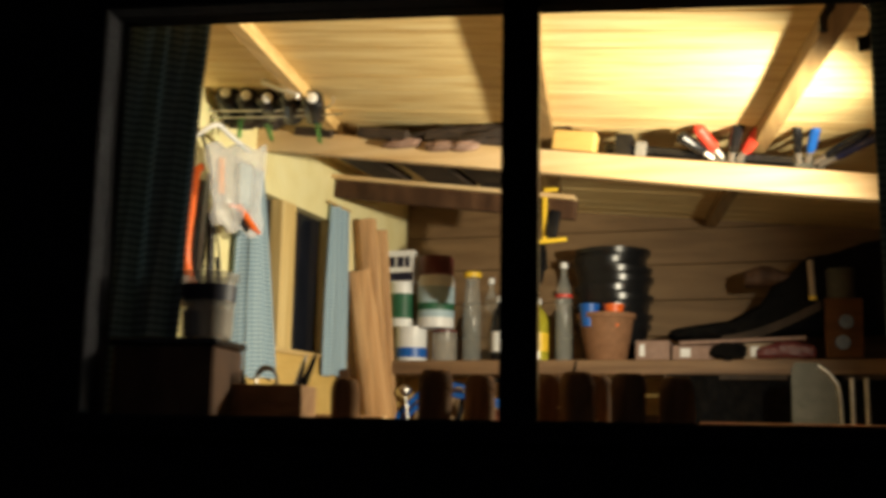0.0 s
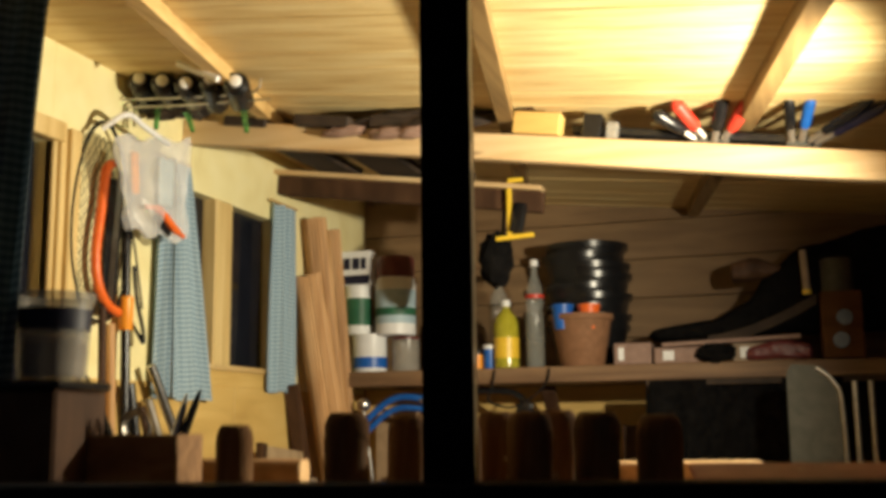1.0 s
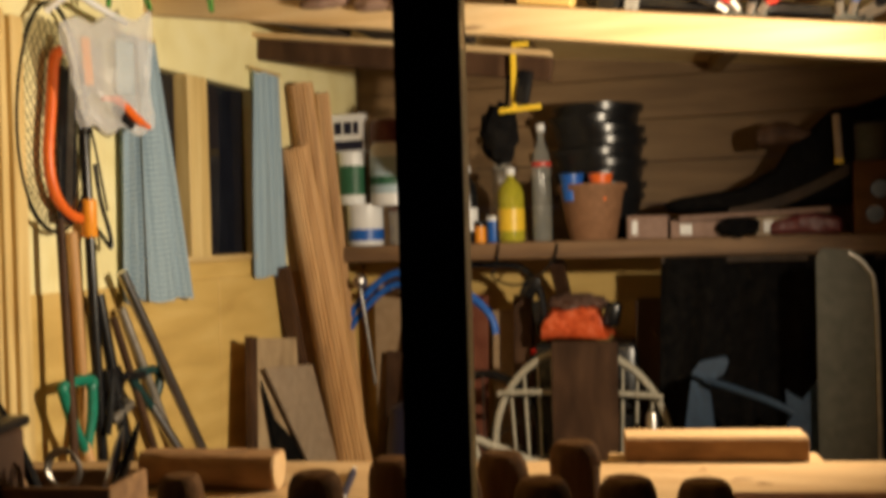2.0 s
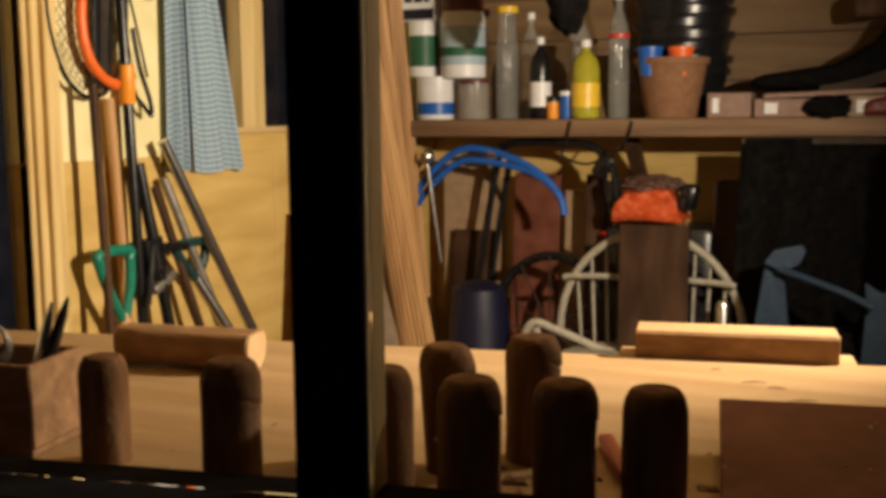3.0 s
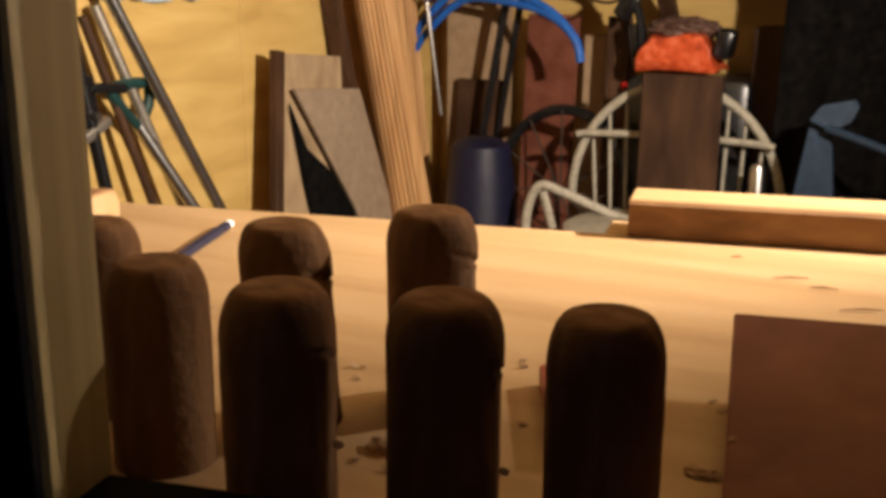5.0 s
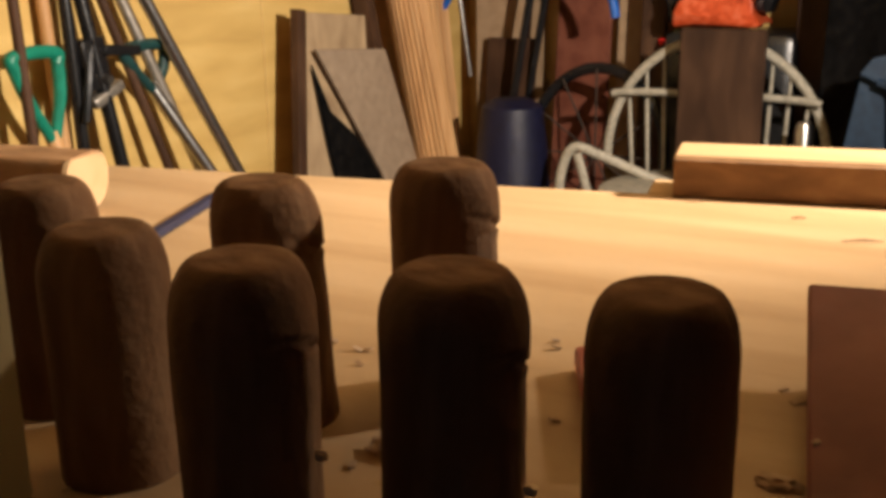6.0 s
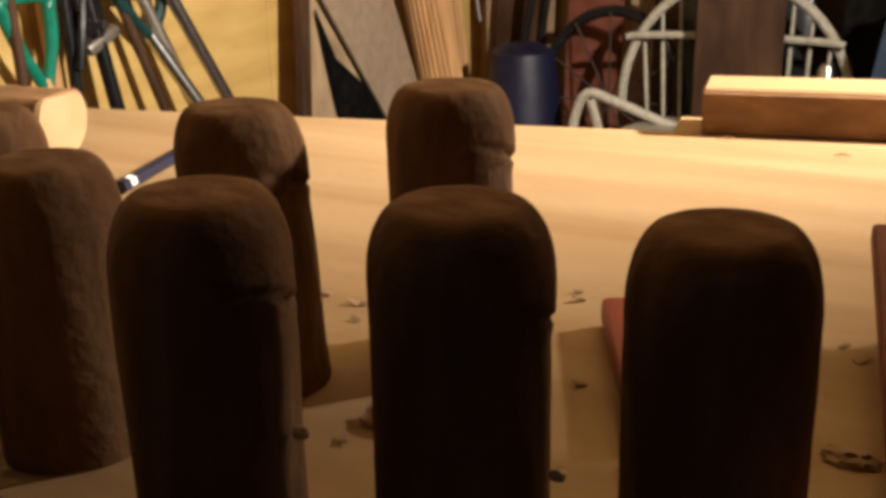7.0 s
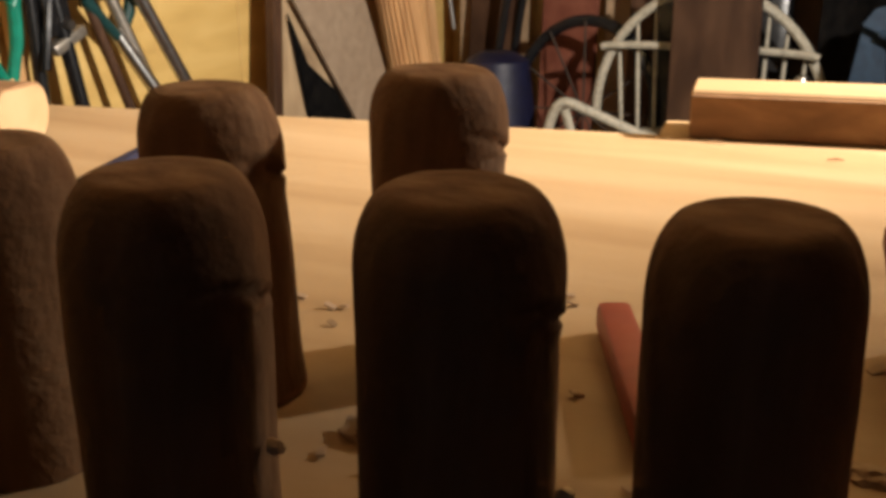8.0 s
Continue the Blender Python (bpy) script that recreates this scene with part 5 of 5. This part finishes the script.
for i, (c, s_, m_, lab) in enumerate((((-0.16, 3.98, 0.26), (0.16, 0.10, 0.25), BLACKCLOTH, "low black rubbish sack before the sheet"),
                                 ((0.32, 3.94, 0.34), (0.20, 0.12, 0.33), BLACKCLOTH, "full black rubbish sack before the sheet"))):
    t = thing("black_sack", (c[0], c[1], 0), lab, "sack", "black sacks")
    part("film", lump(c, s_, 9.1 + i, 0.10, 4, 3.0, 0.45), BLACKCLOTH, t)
grey = thing("rounded_board", (0.10, 3.74, 0), "grey board with a rounded top standing among sacks", "board")
outline = [(0.01, 0.005), (0.165, 0.005)] + [(0.095 + 0.07 * math.cos(a), 0.95 + 0.12 * math.sin(a)) for a in (math.pi / 2 * k / 8 for k in range(9))] + [(0.03, 1.075), (0.015, 1.05)]
bm = prism_at(outline, 3.76, 3.78)
part("sheet", bm, DARKGREY, grey)
part("edge_strip", tube(bmesh.new(), smooth_path([(0.10, 3.755, 1.06), (0.145, 3.755, 1.02), (0.168, 3.755, 0.93), (0.172, 3.755, 0.5), (0.172, 3.755, 0.02)], 5), 0.007, 8), GALV, grey, "dull metal edge strip")
legs = thing("metal_legs", (0.22, 3.75, 0), "folded grey metal tube legs standing among sacks", "tube")
for dx in (0.0, 0.045):
    part("tube", rod((0.205 + dx, 3.75, 1.02), (0.21 + dx, 3.75, 0.0), 0.008), GALV, legs)
barrow = thing("blue_tray", (-0.25, 3.85, 0), "blue-grey plastic garden tray tipped on its side", "tray")


part("flap", prism_at([(-0.340, 0.709), (-0.315, 0.745), (-0.240, 0.762), (-0.232, 0.745), (-0.246, 0.709), (-0.290, 0.686)], 3.845, 3.875, 0.1), BLUETARP, barrow)
part("side", prism_at([(-0.341, 0.703), (-0.292, 0.683), (-0.268, 0.44), (-0.262, 0.12), (-0.42, 0.12), (-0.380, 0.44)], 3.88, 3.91, 0.1), BLUETARP, barrow)
part("rim", tube(bmesh.new(), smooth_path([(-0.30, 3.85, 0.693), (-0.22, 3.83, 0.672), (-0.12, 3.80, 0.642), (-0.05, 3.79, 0.610)], 5), 0.010, 10), BLUETARP, barrow)
part("end", prism_at([(-0.075, 0.670), (-0.03, 0.640), (0.045, 0.735), (0.06, 0.70), (0.03, 0.56), (0.01, 0.12), (-0.10, 0.12), (-0.07, 0.60)], 3.80, 3.83, 0.1), BLUETARP, barrow)
part("foot", box((-0.34, 3.93, 0.06), (0.12, 0.10, 0.12), None, 0.01), BLUETARP, barrow)
steel_rod = thing("chrome_cylinder", (-0.47, 3.95, 0.3), "bright chrome cylinder behind the chair", "cylinder")
part("body", lathe((-0.47, 3.96, 0.0), [(0.022, 0), (0.022, 0.56), (0.015, 0.575)]), STEEL, steel_rod)

tarp = thing("black_tarpaulin", (0.3, 4.14, 1.05), "black plastic sheet hanging in folds from the shelf", "tarpaulin")


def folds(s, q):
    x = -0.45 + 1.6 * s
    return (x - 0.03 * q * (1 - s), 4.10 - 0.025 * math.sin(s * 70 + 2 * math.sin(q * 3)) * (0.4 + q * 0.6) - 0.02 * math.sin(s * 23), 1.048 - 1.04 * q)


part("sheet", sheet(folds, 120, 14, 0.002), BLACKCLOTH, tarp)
part("batten", box((0.35, 4.10, 1.04), (1.6, 0.02, 0.02), None, 0.002), OLDWOOD, tarp)

# ---- up under the roof ----


def shears(x, y, z, ang, grip, label, spread=0.2, k=1.0, r=0.018):
    t = thing("loppers", (x, y, z), label, "loppers", "tools on the beam")
    for sg in (-1, 1):
        d = Vector((math.sin(ang + sg * spread), -0.55, 0.62 * math.cos(ang + sg * spread))).normalized()
        p = Vector((x + 0.012 * sg, y, z))
        part("handle", tube(bmesh.new(), [p, p + d * 0.05 * k], 0.010, 8), GALV, t)
        part("grip", tube(bmesh.new(), [p + d * 0.030 * k, p + d * 0.042 * k, p + d * 0.08 * k, p + d * 0.115 * k, p + d * 0.128 * k], [r * 0.6, r * 0.95, r, r * 1.05, r * 0.5], 12), grip if sg > 0 else BLACK, t)
    part("blade", box((x, y + 0.01, z - 0.006), (0.05, 0.012, 0.02), None, 0.003), DARKGREY, t)


shears(-0.155, 3.09, 1.625, -0.62, RED, "loppers with red and black grips lying on the beam", 0.16)
shears(-0.105, 3.09, 1.615, 0.38, RED, "loppers with red and black grips lying on the beam", 0.16)
shears(0.082, 3.10, 1.598, 0.10, BLUE, "shears with dark blue grips lying on the beam", 0.10, 1.05, 0.014)
shears(0.115, 3.12, 1.592, 1.02, NAVY, "long shears with dark blue grips lying on the beam", 0.07, 1.6, 0.013)
for name, c, s_, m_, lab in (("tan_box", (-0.575, 3.10, 1.700), (0.13, 0.07, 0.060), PLY, "open tan cardboard box on the beam"),
                          ("black_block", (-0.428, 3.10, 1.678), (0.05, 0.05, 0.070), BLACK, "small black box on the beam"),
                          ("black_strip", (-0.18, 3.13, 1.640), (0.62, 0.05, 0.022), BLACK, "long flat black case lying along the beam"),
                          ("clear_tub", (-0.375, 3.085, 1.662), (0.03, 0.03, 0.045), TUBPLASTIC, "small cloudy tub on the beam")):
    t = thing(name, (c[0], c[1], c[2] - s_[2] / 2), lab, "box")
    part("body", box(c, s_, TIE, 0.003), m_, t)
    if name == "tan_box":
        part("flap", box((c[0] - 0.03, c[1], c[2] + 0.042), (0.10, 0.06, 0.004), Matrix.Rotation(-0.25, 3, "Y"), 0.001), DARKWOOD, t)
hook = thing("roof_hook", (0.2, 2.03, 1.66), "black iron hook under the roof", "hook")
part("iron", tube(bmesh.new(), smooth_path([(0.135, 2.0, 1.585), (0.14, 2.0, 1.62), (0.18, 2.0, 1.655), (0.225, 2.02, 1.64), (0.235, 2.02, 1.60), (0.22, 2.02, 1.565), (0.195, 2.02, 1.56)], 6), [0.009] * 12 + [0.015] * 25, 10), BLACK, hook)

clamp = thing("bar_clamp", (-0.81, 3.66, 1.68), "yellow and black bar clamp hung on the rear beam", "clamp")
part("bar", box((-0.808, 3.665, 1.59), (0.016, 0.010, 0.19), None, 0.002), YELLOW, clamp, "yellow bar")
part("jaw", box((-0.79, 3.66, 1.499), (0.125, 0.016, 0.014), Matrix.Rotation(-0.06, 3, "Y"), 0.002), YELLOW, clamp, "yellow jaw")
part("hook", box((-0.785, 3.66, 1.685), (0.05, 0.014, 0.014), None, 0.002), YELLOW, clamp)
part("grip", box((-0.775, 3.66, 1.56), (0.04, 0.03, 0.10), Matrix.Rotation(0.2, 3, "Y"), 0.008, 2), BLACK, clamp, "black grip")
hung = thing("dark_tool_roll", (-0.85, 3.64, 1.45), "dark cloth tool roll hanging below the clamp", "tool roll")
part("cloth", lump((-0.86, 3.68, 1.435), (0.055, 0.035, 0.085), 7.7, 0.35), BLACKCLOTH, hung)
part("strap", rod((-0.84, 3.69, 1.48), (-0.83, 3.70, 1.66), 0.006), BLACK, hung)

for k, (x0, x1, y0, y1, z, lab) in enumerate(((-1.50, -1.36, 3.05, 3.75, 1.785, "dark old board laid across the roof beams"), (-1.27, -1.10, 3.02, 3.78, 1.755, "dark old board laid across the roof beams"), (-1.06, -0.93, 3.05, 3.74, 1.735, "dark old board laid across the roof beams"))):
    t = thing("stored_board", ((x0 + x1) / 2, (y0 + y1) / 2, z), lab, "board", "boards on the beams")
    part("plank", box(((x0 + x1) / 2, (y0 + y1) / 2, z), (x1 - x0, y1 - y0, 0.030), Matrix.Rotation(0.03 * (k - 1), 3, "Z") @ TIE, 0.003), OLDWOOD, t)
bark = thing("bark_slab", (-1.05, 3.12, 1.77), "long dark curved slab of bark on the beams", "bark")
part("slab", lump((-0.95, 3.10, 1.738), (0.26, 0.05, 0.038), 4.4, 0.4, 4), OLDWOOD, bark)
for i, (x, z, w) in enumerate(((-1.12, 1.722, 0.07), (-0.99, 1.705, 0.06), (-0.92, 1.700, 0.05))):
    t = thing("paper_bag", (x, 3.05, z - 0.02), "crumpled brown paper bag tucked over the beam", "paper bag", "paper bags")
    part("paper", lump((x, 3.05, z), (w, 0.026, 0.017), 6 + i, 0.3), PINKCARD, t)

nest = thing("dark_bundle", (-1.55, 2.84, 1.80), "dark ragged bundle slung under the roof", "bundle")
part("cloth", lump((-1.53, 2.86, 1.795), (0.11, 0.06, 0.045), 8.8, 0.6, 4), OLDWOOD, nest)
for k in range(5):
    x = -1.60 + 0.078 * k
    y, z = 2.78 - 0.01 * k, 1.812 - 0.012 * k
    t = thing("black_spray_can", (x, y, z), "black can with a pale end slung under the roof", "can", "cans under the roof")
    m_ = Matrix.Translation((x, y, z)) @ Matrix.Rotation(radians(75 + 6 * (k % 3)), 4, "X") @ Matrix.Rotation(radians(20), 4, "Y")
    part("body", lathe(None, [(0.030, -0.06), (0.033, -0.055), (0.033, 0.05), (0.024, 0.062)], 18, m_), BLACK, t)
    part("end", lathe(None, [(0.016, 0.0625), (0.016, 0.069), (0.010, 0.072)], 14, m_), WHITE, t, "pale end cap")
line = thing("wire_line", (-1.4, 2.74, 1.77), "thin wire line slung under the roof", "wire")
part("wire", tube(bmesh.new(), smooth_path([(-1.64, 2.74, 1.78), (-1.45, 2.735, 1.765), (-1.25, 2.73, 1.755), (-1.22, 2.73, 1.79)]), 0.003, 6), STEEL, line)
part("wire", tube(bmesh.new(), smooth_path([(-1.64, 2.76, 1.765), (-1.45, 2.755, 1.75), (-1.2, 2.75, 1.74)]), 0.003, 6), STEEL, line)
white_stick = thing("white_rod", (-1.45, 2.72, 1.85), "white plastic rod lying above the cans", "rod")
part("rod", rod((-1.385, 2.60, 1.808), (-1.27, 2.60, 1.755), 0.0085), WHITE, white_stick)
for i, (x, z, a) in enumerate(((-1.535, 1.72, 0.05), (-1.435, 1.70, -0.35), (-1.27, 1.685, -0.12))):
    t = thing("green_peg", (x, 2.745, z), "translucent green peg clipped to the wire", "peg", "green pegs")
    for sg in (-1, 1):
        part("jaw", box((x + 0.004 * sg, 2.745, z), (0.006, 0.010, 0.062), Matrix.Rotation(a + 0.06 * sg, 3, "Y"), 0.002), GREENGLASS, t)
